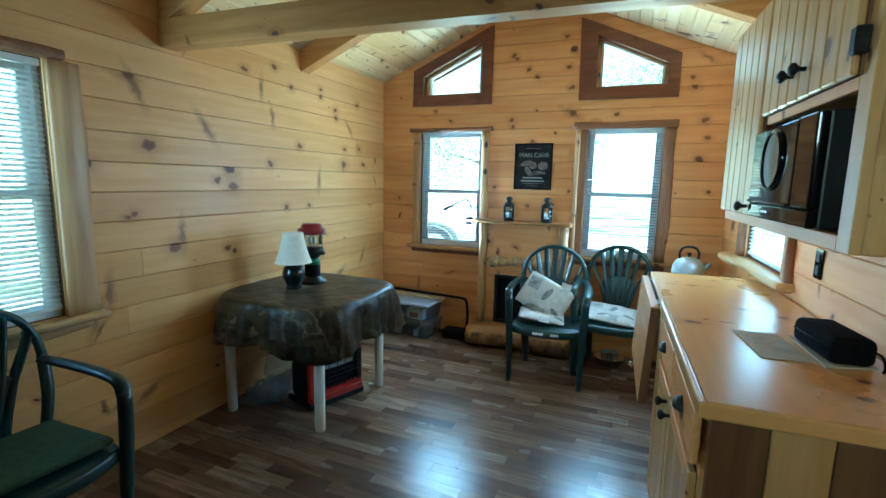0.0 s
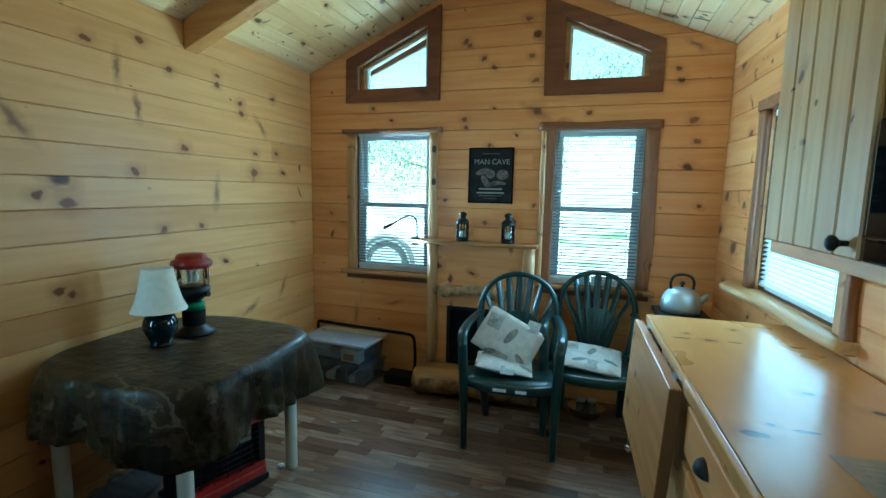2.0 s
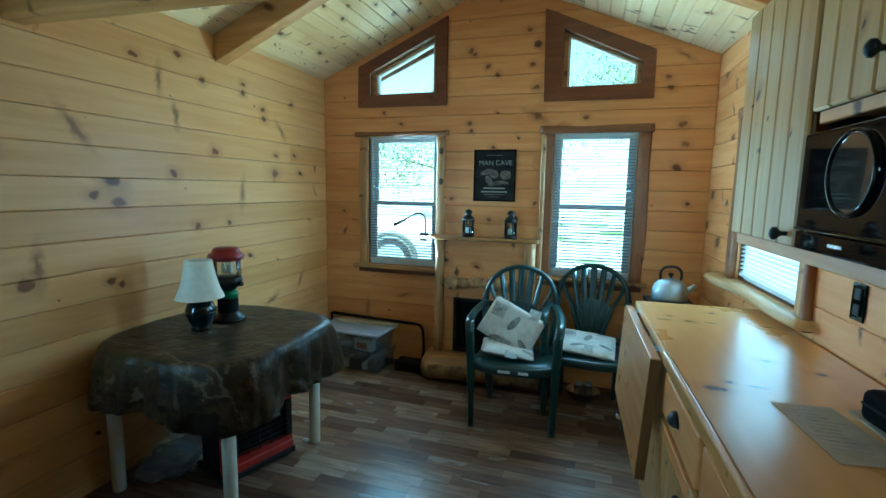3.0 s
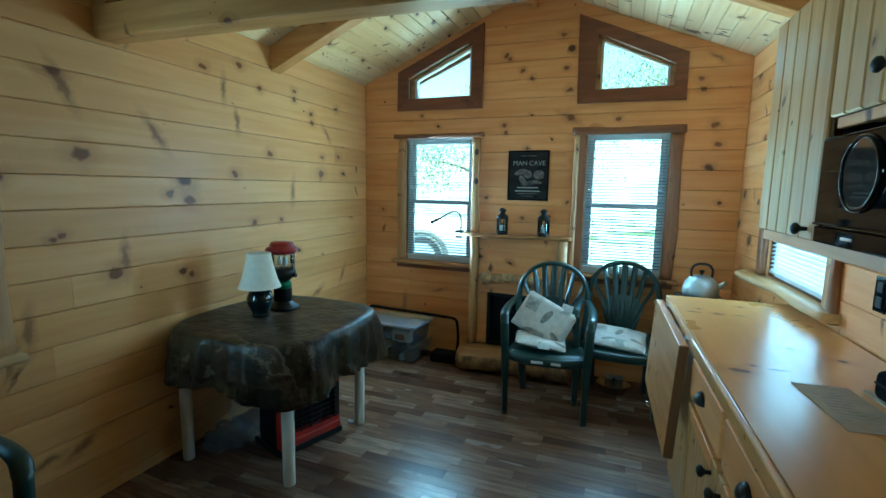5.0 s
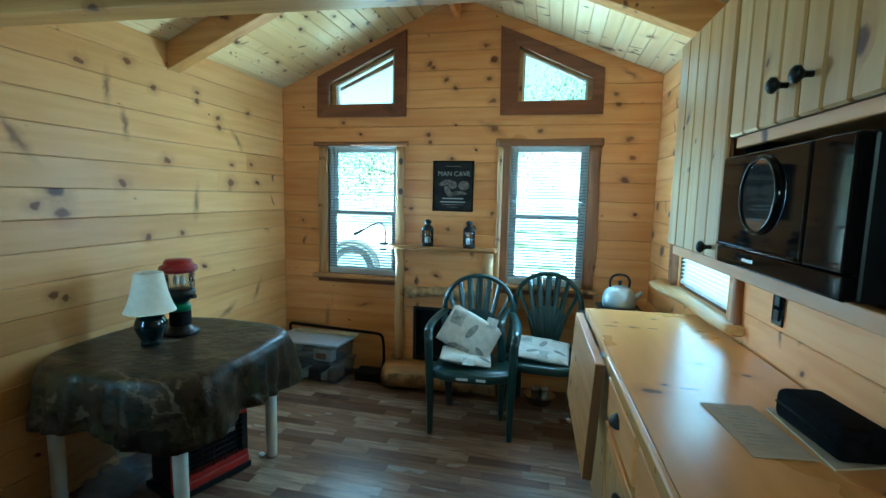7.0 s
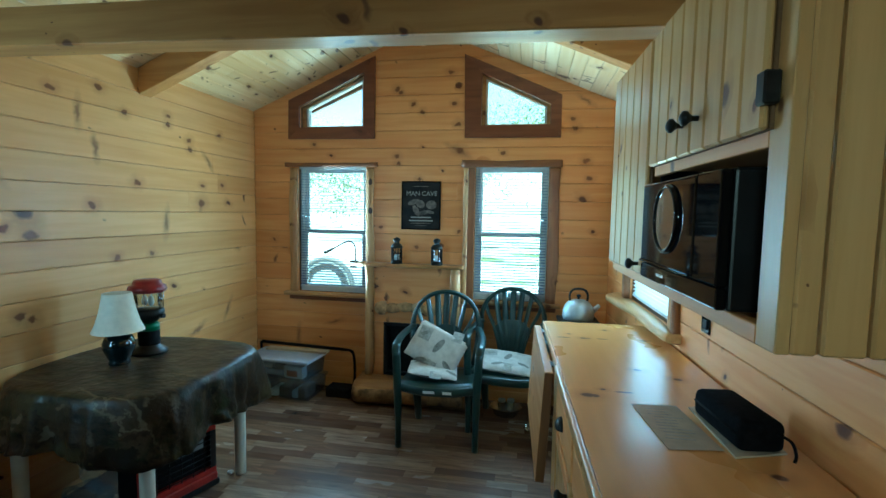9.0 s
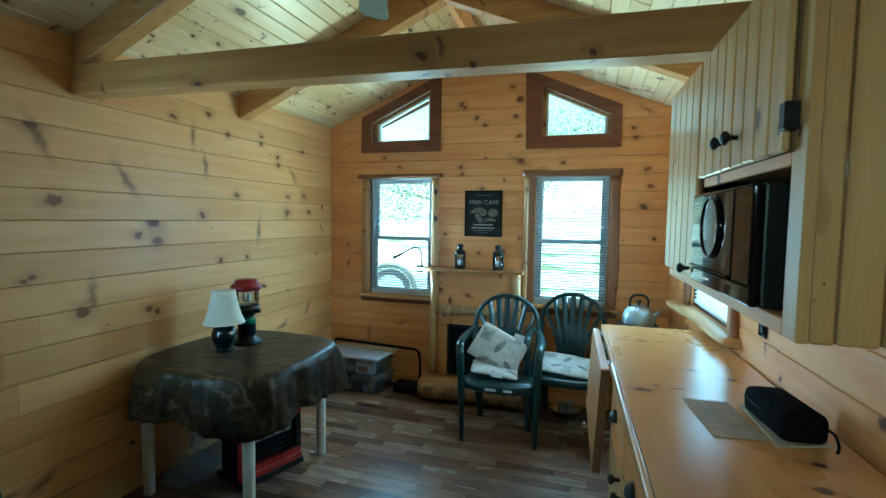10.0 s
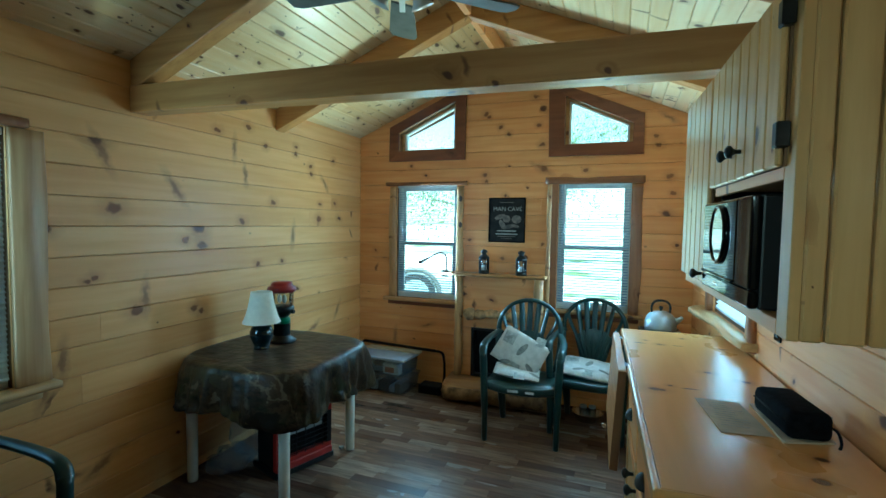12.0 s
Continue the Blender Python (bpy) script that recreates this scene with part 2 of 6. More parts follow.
# the knots that mark the long wall, by their places along it and their heights
WEST_DOTS = ((1.73, 1.522, 0.034), (1.437, 1.422, 0.024), (2.84, 1.603, 0.022), (2.551, 1.466, 0.022), (3.377, 1.496, 0.03), (3.39, 1.616, 0.018),
             (3.602, 1.63, 0.02), (2.237, 1.321, 0.03), (2.126, 1.354, 0.02), (1.601, 1.173, 0.016), (1.636, 1.188, 0.017), (2.691, 1.175, 0.02),
             (2.932, 1.178, 0.016), (2.176, 0.959, 0.02), (2.227, 0.932, 0.02), (2.357, 2.02, 0.02), (2.613, 2.087, 0.02), (2.769, 1.986, 0.018),
             (3.089, 2.032, 0.017), (3.087, 1.976, 0.017), (3.578, 1.985, 0.018), (1.832, 1.001, 0.03), (3.27, 1.908, 0.02), (3.279, 1.849, 0.02))
WEST_SPIKES = ((1.679, 1.784, 0.07, -1.12), (2.069, 1.642, 0.075, -0.94), (2.492, 1.931, 0.055, -1.6), (3.054, 1.365, 0.065, -1.68),
               (1.882, 1.067, 0.065, -1.61), (3.305, 0.616, 0.06, -2.7), (3.643, 0.703, 0.06, -2.1), (2.582, 1.77, 0.05, -1.47),
               (3.452, 1.788, 0.055, -0.87), (1.49, 0.83, 0.065, -1.65), (1.424, 0.723, 0.07, -1.9), (1.64, 0.277, 0.07, 0.5), (1.51, 0.275, 0.05, 0.2))
M["pine_west"] = timber("pine_west", "y", (0.81, 0.495, 0.20), (0.73, 0.405, 0.145), knots=0.05, spikes=1.0, coat=0.06, placed=(1, 2, WEST_DOTS, WEST_SPIKES))
M["pine_z"] = timber("pine_z", "z", (0.64, 0.415, 0.17), (0.54, 0.32, 0.115), knots=0.14, size=0.65, rough=0.4, coat=0.4)
M["ceiling"] = timber("ceiling_pine", "y", (0.87, 0.72, 0.45), (0.80, 0.61, 0.33), island=True, knots=0.5, size=0.8, rand=False, coat=0.5, rough=0.4)
M["beam_x"] = timber("beam_x", "x", (0.52, 0.27, 0.080), (0.38, 0.175, 0.045), knots=0.3, size=0.8)
M["casing"] = timber("stained_casing", "z", (0.31, 0.145, 0.062), (0.21, 0.085, 0.035), knots=0.15)
M["casing_x"] = timber("stained_casing_x", "x", (0.31, 0.145, 0.062), (0.21, 0.085, 0.035), knots=0.15)
M["dark_casing"] = timber("dark_gable_casing", "x", (0.225, 0.08, 0.032), (0.15, 0.048, 0.019), knots=0.15)
M["raw_z"] = timber("live_edge_z", "z", (0.58, 0.38, 0.18), (0.40, 0.22, 0.09), knots=0.2)
M["raw_x"] = timber("live_edge_x", "x", (0.58, 0.36, 0.16), (0.40, 0.21, 0.08), knots=0.2)
M["raw_y"] = timber("live_edge_y", "y", (0.62, 0.42, 0.20), (0.44, 0.26, 0.10), knots=0.2)
M["leaf_pine"] = timber("leaf_pine", "y", (0.58, 0.31, 0.11), (0.46, 0.22, 0.07), knots=0.3, size=0.8)
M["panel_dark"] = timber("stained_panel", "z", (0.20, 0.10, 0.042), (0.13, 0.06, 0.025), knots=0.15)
M["knot"] = painted("dark_knot", (0.05, 0.022, 0.012), 0.5, 0.3)
M["plywood"] = painted("joint_shadow_board", (0.16, 0.085, 0.035), 0.8)


def counter_material():
    """Glossy honey pine with soft grain and a few dark knots."""
    n = Nodes("counter_pine")
    streak = n.noise(n.coords((1.0, 0.07, 1.0)), 22.0, 3.0, 0.5)
    cloud = n.noise(n.coords(), 3.0, 3.0)
    col = n.mix(n.ramp(streak, ((0.3, 0.0), (0.72, 1.0))), (0.79, 0.455, 0.165), (0.70, 0.375, 0.122))
    col = n.mix(n.math("MULTIPLY", cloud, 0.3), col, (0.70, 0.36, 0.11))
    dot, long = placed_knots(n, 0, 1, ((0.07, -0.996, 0.020), (0.092, -0.998, 0.014), (0.125, -0.94, 0.009), (0.288, -0.722, 0.013), (0.104, -0.247, 0.008),
                                       (0.286, -0.142, 0.010), (0.40, -0.80, 0.014), (0.407, -1.396, 0.016), (0.36, -1.52, 0.017), (0.16, -0.312, 0.013)),
                             ((0.073, -0.313, 0.034, 0.0), (0.172, -0.312, 0.026, 0.0), (0.243, -0.311, 0.028, 0.05), (0.435, -0.302, 0.03, 0.1),
                              (0.188, -0.953, 0.034, 0.0)), 0.007)
    col = n.mix(n.math("MULTIPLY", n.ramp(n.math("MULTIPLY", dot, 0.3), ((0.2, 0.7), (0.95, 0.0))), 0.8), col, (0.45, 0.19, 0.06))
    col = n.mix(n.math("MULTIPLY", n.ramp(long, ((0.6, 1.0), (1.15, 0.0))), 1.0), col, (0.10, 0.03, 0.012))
    col = n.mix(n.ramp(dot, ((0.6, 1.0), (1.0, 0.0))), col, (0.08, 0.025, 0.01))
    n.bump(streak, 0.03, 0.001)
    return n.done(col, n.math("ADD", n.math("MULTIPLY", cloud, 0.1), 0.24), 0.0, 0.5, 0.5, 0.2)


M["counter"] = counter_material()


def floor_material(name, island):
    n = Nodes(name)
    g = n.coords((0.12, 1.0, 1.0))
    streak = n.noise(g, 42.0, 4.0, 0.6, 0.4)
    fine = n.noise(g, 260.0, 2.0)
    cloud = n.noise(n.coords((0.35, 1, 1)), 6.0, 3.0)
    rnd = n.add("NewGeometry").outputs["Random Per Island"] if island else n.add("ObjectInfo").outputs["Random"]
    base = n.ramp(rnd, ((0.0, (0.075, 0.034, 0.021)), (0.28, (0.15, 0.078, 0.045)), (0.55, (0.23, 0.132, 0.078)), (0.78, (0.30, 0.19, 0.122)), (1.0, (0.38, 0.27, 0.19))))
    col = n.mix(n.ramp(streak, ((0.35, 0.0), (0.7, 0.75))), base, (0.055, 0.03, 0.019))
    col = n.mix(n.math("MULTIPLY", n.ramp(cloud, ((0.4, 0.0), (0.75, 1.0))), 0.35), col, (0.20, 0.155, 0.12))
    col = n.mix(n.math("MULTIPLY", fine, 0.2), col, (0.05, 0.03, 0.02))
    rg = n.math("ADD", n.math("MULTIPLY", cloud, 0.14), 0.18)
    n.bump(streak, 0.1, 0.001)
    return n.done(col, rg, 0.0, 0.5)


def camo_material():
    """Printed woodland: bark-brown and olive patches, leaf cells and thin pale twigs."""
    n = Nodes("camouflage_vinyl")
    c = n.coords((1, 1, 1), False)
    patch = n.noise(c, 3.6, 4.0, 0.6, 0.6)
    warp = n.noise(c, 16.0, 3.0)
    col = n.ramp(patch, ((0.32, (0.004, 0.004, 0.003)), (0.43, (0.040, 0.027, 0.016)), (0.5, (0.010, 0.010, 0.007)), (0.56, (0.026, 0.032, 0.015)), (0.63, (0.080, 0.056, 0.035)), (0.72, (0.008, 0.008, 0.007))))
    bark = n.noise(n.coords((0.25, 1.6, 1.0), False, (0.1, 0.2, 0.5)), 40.0, 4.0, 0.65, 0.5)
    col = n.mix(n.ramp(bark, ((0.42, 0.0), (0.62, 0.7))), col, (0.075, 0.052, 0.032))

    def warped(scale, turn, amount):
        mv = n.add("VectorMath")
        mv.operation = "MULTIPLY_ADD"
        cc = n.add("CombineXYZ")
        for i in range(3):
            n.link(warp, cc.inputs[i])
        n.link(cc.outputs[0], mv.inputs[0])
        mv.inputs[1].default_value = (amount, amount, amount)
        n.link(n.coords(scale, False, turn), mv.inputs[2])
        return mv.outputs[0]

    for turn, scale, keep, tints in (((0.3, 0.5, 0.7), 8.0, 0.55, ((0.005, 0.005, 0.004), (0.09, 0.066, 0.038), (0.028, 0.040, 0.016))),
                                     ((1.1, 0.2, 2.0), 14.0, 0.36, ((0.10, 0.08, 0.055), (0.004, 0.004, 0.003), (0.17, 0.15, 0.12)))):
        v = n.add("TexVoronoi")
        v.inputs["Scale"].default_value = scale
        n.link(warped((0.45, 1.25, 1.0), turn, 0.12), v.inputs["Vector"])
        sp = n.add("SeparateColor")
        n.link(v.outputs["Color"], sp.inputs[0])
        edge = n.ramp(v.outputs["Distance"], ((0.38, 1.0), (0.56, 0.0)))
        tint = n.ramp(sp.outputs[1], ((0.0, tints[0]), (0.5, tints[1]), (1.0, tints[2])))
        col = n.mix(n.math("MULTIPLY", edge, n.math("LESS_THAN", sp.outputs[0], keep)), col, tint)
    for turn, scale, width, tint in (((0.2, 0.3, 0.4), 2.3, 0.014, (0.26, 0.23, 0.175)), ((0.7, 0.1, 1.9), 4.0, 0.05, (0.012, 0.010, 0.008))):
        v = n.add("TexVoronoi", feature="DISTANCE_TO_EDGE")
        v.inputs["Scale"].default_value = scale
        n.link(warped((0.5, 1.5, 1.0), turn, 0.1), v.inputs["Vector"])
        twig = n.math("MULTIPLY", n.ramp(v.outputs["Distance"], ((width * 0.5, 1.0), (width, 0.0))), n.ramp(patch, ((0.5, 0.0), (0.58, 1.0))))
        col = n.mix(n.math("MULTIPLY", twig, 0.5), col, tint)
    n.bump(n.math("ADD", n.noise(c, 7.0, 3.0), n.math("MULTIPLY", n.noise(c, 26.0, 3.0), 0.35)), 0.55, 0.022)
    col = n.mix(1.0, col, (0.78, 0.66, 0.52), "MULTIPLY")
    return n.done(col, n.math("ADD", n.math("MULTIPLY", warp, 0.2), 0.30), 0.0, 0.24)


M["floor"] = floor_material("laminate", False)
M["floor_far"] = floor_material("laminate_field", True)
M["camo"] = camo_material()
M["chair"] = painted("green_resin", (0.010, 0.034, 0.032), 0.33, 0.1, 3.0, bump=0.0, vary=0.02)
M["seat_pad"] = painted("green_pad", (0.035, 0.078, 0.036), 0.8, 0.25, 30.0)
M["table_leg"] = painted("ivory_resin", (0.72, 0.70, 0.58), 0.42, 0.06)
M["black"] = painted("black_plastic", (0.007, 0.007, 0.008), 0.4, 0.2, spec=0.35)
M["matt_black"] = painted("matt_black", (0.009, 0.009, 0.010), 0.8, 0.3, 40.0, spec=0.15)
M["gloss_black"] = painted("gloss_black", (0.004, 0.004, 0.005), 0.05, 0.1, bump=0.0, vary=0.02, spec=0.2)
M["mirror_black"] = painted("dark_door_glass", (0.012, 0.013, 0.014), 0.03, 0.1, bump=0.0, vary=0.0, spec=0.9, coat=1.0)
M["cloth_black"] = painted("black_cloth", (0.006, 0.006, 0.008), 0.95, 0.4, 60.0, bump=0.3, spec=0.1)
M["iron"] = painted("black_iron", (0.012, 0.012, 0.012), 0.42, 0.3, 60.0, 0.4)
M["red"] = painted("red_enamel", (0.42, 0.018, 0.012), 0.35, 0.15)
M["dark_red"] = painted("dark_red_cap", (0.22, 0.008, 0.012), 0.3, 0.15)
M["dim_ring"] = painted("grey_ring", (0.10, 0.10, 0.10), 0.5, 0.2)
M["chrome"] = painted("chrome", (0.62, 0.63, 0.65), 0.2, 0.05, metal=1.0)
M["alu"] = painted("brushed_aluminium", (0.50, 0.55, 0.58), 0.5, 0.1, metal=1.0)
M["foil"] = painted("crinkled_foil", (0.75, 0.76, 0.74), 0.2, 0.1, 30.0, 1.0, bump=0.8)
M["teal"] = painted("dark_teal_glaze", (0.002, 0.009, 0.011), 0.09, 0.3, bump=0.0, coat=0.5)
M["shade"] = painted("ivory_shade", (0.78, 0.74, 0.60), 0.75, 0.05, 40.0)
M["white"] = painted("white_vinyl", (0.80, 0.81, 0.80), 0.4, 0.04)
# white slats of the gable blinds; their backlit blue-grey shade is put into the colour
M["slat"] = painted("backlit_shade_slat", (0.25, 0.33, 0.46), 0.45, 0.03)


def translucent_slat():
    """Thin vinyl that lets half of the daylight through."""
    n = Nodes("translucent_slat")
    through_it, mx = n.add("BsdfTranslucent"), n.add("MixShader")
    n.bsdf.inputs["Base Color"].default_value = (0.72, 0.76, 0.80, 1)
    n.bsdf.inputs["Roughness"].default_value = 0.4
    through_it.inputs[0].default_value = (0.92, 0.93, 0.92, 1)
    n.link(n.math("ADD", n.math("MULTIPLY", n.noise(n.coords(), 20.0), 0.05), 0.5), mx.inputs[0])
    n.link(n.bsdf.outputs[0], mx.inputs[1])
    n.link(through_it.outputs[0], mx.inputs[2])
    n.link(mx.outputs[0], n.t.nodes["Material Output"].inputs[0])
    return n.mat


M["thin_slat"] = translucent_slat()
M["fabric"] = painted("cream_fabric", (0.60, 0.585, 0.54), 0.9, 0.10, 25.0, bump=0.25)
M["print_grey"] = painted("grey_leaf_print", (0.27, 0.27, 0.245), 0.9, 0.25, 60.0)
M["print_light"] = painted("pale_print", (0.40, 0.40, 0.37), 0.9, 0.2, 60.0)
M["paper"] = painted("buff_paper", (0.50, 0.43, 0.32), 0.7, 0.10, 20.0)
M["letter"] = painted("pale_lettering", (0.27, 0.26, 0.23), 0.6, 0.1)
M["sign"] = painted("dark_sign", (0.014, 0.012, 0.010), 0.55, 0.4, 12.0, spec=0.2)
M["sign_mid"] = painted("sign_brown", (0.13, 0.10, 0.075), 0.5, 0.5, 25.0)
M["stone"] = painted("tan_stone", (0.50, 0.34, 0.17), 0.8, 0.4, 18.0, bump=0.6)
M["bark"] = painted("log_bark", (0.28, 0.16, 0.07), 0.75, 0.5, 16.0, bump=0.5)
M["fan"] = painted("grey_green_blade", (0.16, 0.19, 0.19), 0.5, 0.15)
# darker copy of the blade colour, with one blade's shade put in
M["fan_shaded"] = painted("shaded_blade", (0.03, 0.035, 0.04), 0.5, 0.2)
M["opal"] = painted("opal_glass", (0.80, 0.84, 0.80), 0.25, 0.03)
M["green_can"] = painted("green_propane", (0.02, 0.16, 0.06), 0.35, 0.15)
M["rubber"] = painted("tyre_rubber", (0.02, 0.02, 0.02), 0.8, 0.3)
M["car"] = painted("white_car_paint", (0.78, 0.79, 0.80), 0.2, 0.02, coat=0.6)
M["roof"] = painted("roof_metal", (0.18, 0.10, 0.07), 0.6, 0.2)
M["soffit"] = painted("soffit_boards", (0.34, 0.20, 0.10), 0.7, 0.2)
M["trunk"] = painted("tree_bark", (0.10, 0.075, 0.05), 0.9, 0.4, 20.0, bump=0.6)


def clear_material(name, tint, gloss, rough=0.0):
    n = Nodes(name)
    tr, gl, mx = n.add("BsdfTransparent"), n.add("BsdfGlossy"), n.add("MixShader")
    tr.inputs[0].default_value = (*tint, 1)
    gl.inputs[0].default_value = (1, 1, 1, 1)
    gl.inputs["Roughness"].default_value = rough
    fr = n.add("Fresnel")
    fr.inputs[0].default_value = 1.45
    n.link(n.math("ADD", n.math("MULTIPLY", fr.outputs[0], gloss), 0.0, True), mx.inputs[0])
    n.link(tr.outputs[0], mx.inputs[1])
    n.link(gl.outputs[0], mx.inputs[2])
    n.link(mx.outputs[0], n.t.nodes["Material Output"].inputs[0])
    return n.mat


M["pane"] = clear_material("window_glass", (0.96, 0.98, 0.97), 1.0)
M["globe"] = clear_material("lantern_glass", (0.85, 0.9, 0.88), 1.6, 0.05)


def bin_material():
    n = Nodes("cloudy_plastic")
    tr, df, mx = n.add("BsdfTransparent"), n.bsdf, n.add("MixShader")
    a = n.noise(n.coords(), 12.0, 3.0)
    tr.inputs[0].default_value = (0.85, 0.9, 0.95, 1)
    df.inputs["Base Color"].default_value = (0.62, 0.68, 0.76, 1)
    df.inputs["Roughness"].default_value = 0.25
    n.link(n.math("ADD", n.math("MULTIPLY", a, 0.22), 0.05), mx.inputs[0])
    n.link(tr.outputs[0], mx.inputs[1])
    n.link(df.outputs[0], mx.inputs[2])
    n.link(mx.outputs[0], n.t.nodes["Material Output"].inputs[0])
    return n.mat


M["bin"] = bin_material()
M["orange"] = painted("orange_card", (0.45, 0.16, 0.05), 0.6, 0.2)
M["lid"] = painted("pale_blue_lid", (0.44, 0.52, 0.68), 0.15, 0.05)


def leaf_material(name, color):
    n = Nodes(name)
    r = n.add("NewGeometry").outputs["Random Per Island"]
    col = n.ramp(r, ((0.0, tuple(c * 0.6 for c in color)), (0.6, color), (1.0, tuple(c * 1.5 for c in color))))
    return n.done(col, 0.6)


M["leaf"] = leaf_material("leaves", (0.12, 0.16, 0.085))


def ground_material():
    n = Nodes("lawn_and_gravel")
    c = n.coords((1, 1, 1), False)
    a = n.noise(c, 0.35, 5.0)
    b = n.noise(c, 14.0, 4.0)
    grass = n.mix(b, (0.06, 0.11, 0.03), (0.15, 0.20, 0.07))
    gravel = n.mix(b, (0.36, 0.385, 0.36), (0.52, 0.55, 0.53))
    n.bump(b, 0.4, 0.02)
    return n.done(n.mix(n.ramp(a, ((0.50, 0.0), (0.60, 1.0))), gravel, grass), 0.9)


M["ground"] = ground_material()


# ---- mesh helpers ----
def bm_box(bm, x0, x1, y0, y1, z0, z1, bevel=0.0, segs=1, m=None):
    vs = [bm.verts.new((x, y, z)) for x in (x0, x1) for y in (y0, y1) for z in (z0, z1)]
    fs = [bm.faces.new([vs[i] for i in f]) for f in ((0, 1, 3, 2), (4, 6, 7, 5), (0, 4, 5, 1), (2, 3, 7, 6), (0, 2, 6, 4), (1, 5, 7, 3))]
    if bevel:
        es = {e for f in fs for e in f.edges}
        out = bmesh.ops.bevel(bm, geom=list(es), offset=bevel, segments=segs, affect="EDGES", profile=0.5)
        vs = list({v for f in out["faces"] for v in f.verts} | {v for v in vs if v.is_valid})
    if m is not None:
        bmesh.ops.transform(bm, matrix=m, verts=[v for v in vs if v.is_valid])
    return bm


def box(x0, x1, y0, y1, z0, z1, bevel=0.0, segs=1, m=None):
    return bm_box(bmesh.new(), x0, x1, y0, y1, z0, z1, bevel, segs, m)


def bm_rings(bm, rings, cap0=True, cap1=True, closed=False):
    rows = [[bm.verts.new(p) for p in ring] for ring in rings]
    n = len(rows[0])
    pairs = list(zip(rows, rows[1:])) + ([(rows[-1], rows[0])] if closed else [])
    for a, b in pairs:
        for i in range(n):
            f = bm.faces.new((a[i], a[(i + 1) % n], b[(i + 1) % n], b[i]))
            f.smooth = True
    if not closed:
        if cap0:
            bm.faces.new(rows[0][::-1])
        if cap1:
            bm.faces.new(rows[-1])
    return bm


def lathe(profile, n=24, x=0.0, y=0.0, z=0.0, bm=None, cap=True):
    bm = bm or bmesh.new()
    rings = [[(x + r * math.cos(2 * math.pi * i / n), y + r * math.sin(2 * math.pi * i / n), z + h) for i in range(n)] for r, h in profile]
    return bm_rings(bm, rings, cap, cap)


def tube(path, r, n=8, bm=None, flat=None, closed=False):
    """A round or oval bar along a path; r: one radius or one for each point; flat: (across, up) factors."""
    bm = bm or bmesh.new()
    path = [Vector(p) for p in path]
    rings = []
    up = Vector((0, 0, 1))
    last = None
    for i, p in enumerate(path):
        a = path[i - 1] if (i or closed) else p
        b = path[(i + 1) % len(path)] if (i + 1 < len(path) or closed) else p
        d = (b - a).normalized()
        side = d.cross(up)
        if side.length < 0.2:
            side = last.copy() if last else Vector((1, 0, 0))
        side = (side - d * side.dot(d)).normalized()
        if last and side.dot(last) < 0:
            side = -side
        last = side
        top = side.cross(d).normalized()
        rad = r[i] if isinstance(r, (list, tuple)) else r
        fx, fy = flat or (1, 1)
        rings.append([p + side * (rad * fx * math.cos(2 * math.pi * k / n)) + top * (rad * fy * math.sin(2 * math.pi * k / n)) for k in range(n)])
    return bm_rings(bm, rings, closed=closed)


def smooth_path(points, per=6):
    """Catmull-Rom through the points."""
    pts = [Vector(p) for p in points]
    out = []
    for i in range(len(pts) - 1):
        p0, p1, p2, p3 = pts[max(i - 1, 0)], pts[i], pts[i + 1], pts[min(i + 2, len(pts) - 1)]
        for k in range(per):
            t = k / per
            out.append(0.5 * ((2 * p1) + (p2 - p0) * t + (2 * p0 - 5 * p1 + 4 * p2 - p3) * t * t + (3 * p1 - p0 - 3 * p2 + p3) * t ** 3))
    return out + [pts[-1]]


def prism(poly, place, d0, d1, chamfer=None, bm=None):
    """A convex outline (u, w) set out by place(u, w, d) from depth d0 (back) to d1 (front).
    chamfer: (w0, w1, c): at those two heights the front edge steps back by c."""
    bm = bm or bmesh.new()
    n = len(poly)
    if chamfer:
        w0, w1, c = chamfer
        mid = [(u, w) for u, w in poly]
        front = [(u, w + c if abs(w - w0) < 1e-5 else w - c if abs(w - w1) < 1e-5 else w) for u, w in poly]
        levels = [(poly, d0), (mid, d1 - c * 1.1), (front, d1)]
    else:
        levels = [(poly, d0), (poly, d1)]
    rows = [[bm.verts.new(place(u, w, d)) for u, w in pts] for pts, d in levels]
    for a, b in zip(rows, rows[1:]):
        for i in range(n):
            bm.faces.new((a[i], a[(i + 1) % n], b[(i + 1) % n], b[i]))
    bm.faces.new(rows[0][::-1])
    bm.faces.new(rows[-1])
    return bm


def mesh_of(name, bm, mat, smooth=False):
    bmesh.ops.recalc_face_normals(bm, faces=bm.faces[:])
    me = bpy.data.meshes.new(name)
    bm.to_mesh(me)
    bm.free()
    if smooth:
        me.shade_smooth()
    me.materials.append(mat)
    return me


def part(name, bm, mat, parent=None, label="", m=None, smooth=False):
    ob = new(name, mesh_of(name, bm, mat, smooth))
    if parent is not None:
        ob.parent = parent
    if m is not None:
        ob.matrix_local = m
    if label:
        ob["label"] = label
    return ob


def thing(name, label, category, m=None, group="", kind=""):
    ob = new(name)
    ob.empty_display_size = 0.05
    if m is not None:
        ob.matrix_world = m
    return tagged(ob, label, category, group, kind)


def single(name, bm, mat, label, category, m=None, group="", kind="", smooth=False):
    ob = part(name, bm, mat, None, "", m, smooth)
    return tagged(ob, label, category, group, kind)


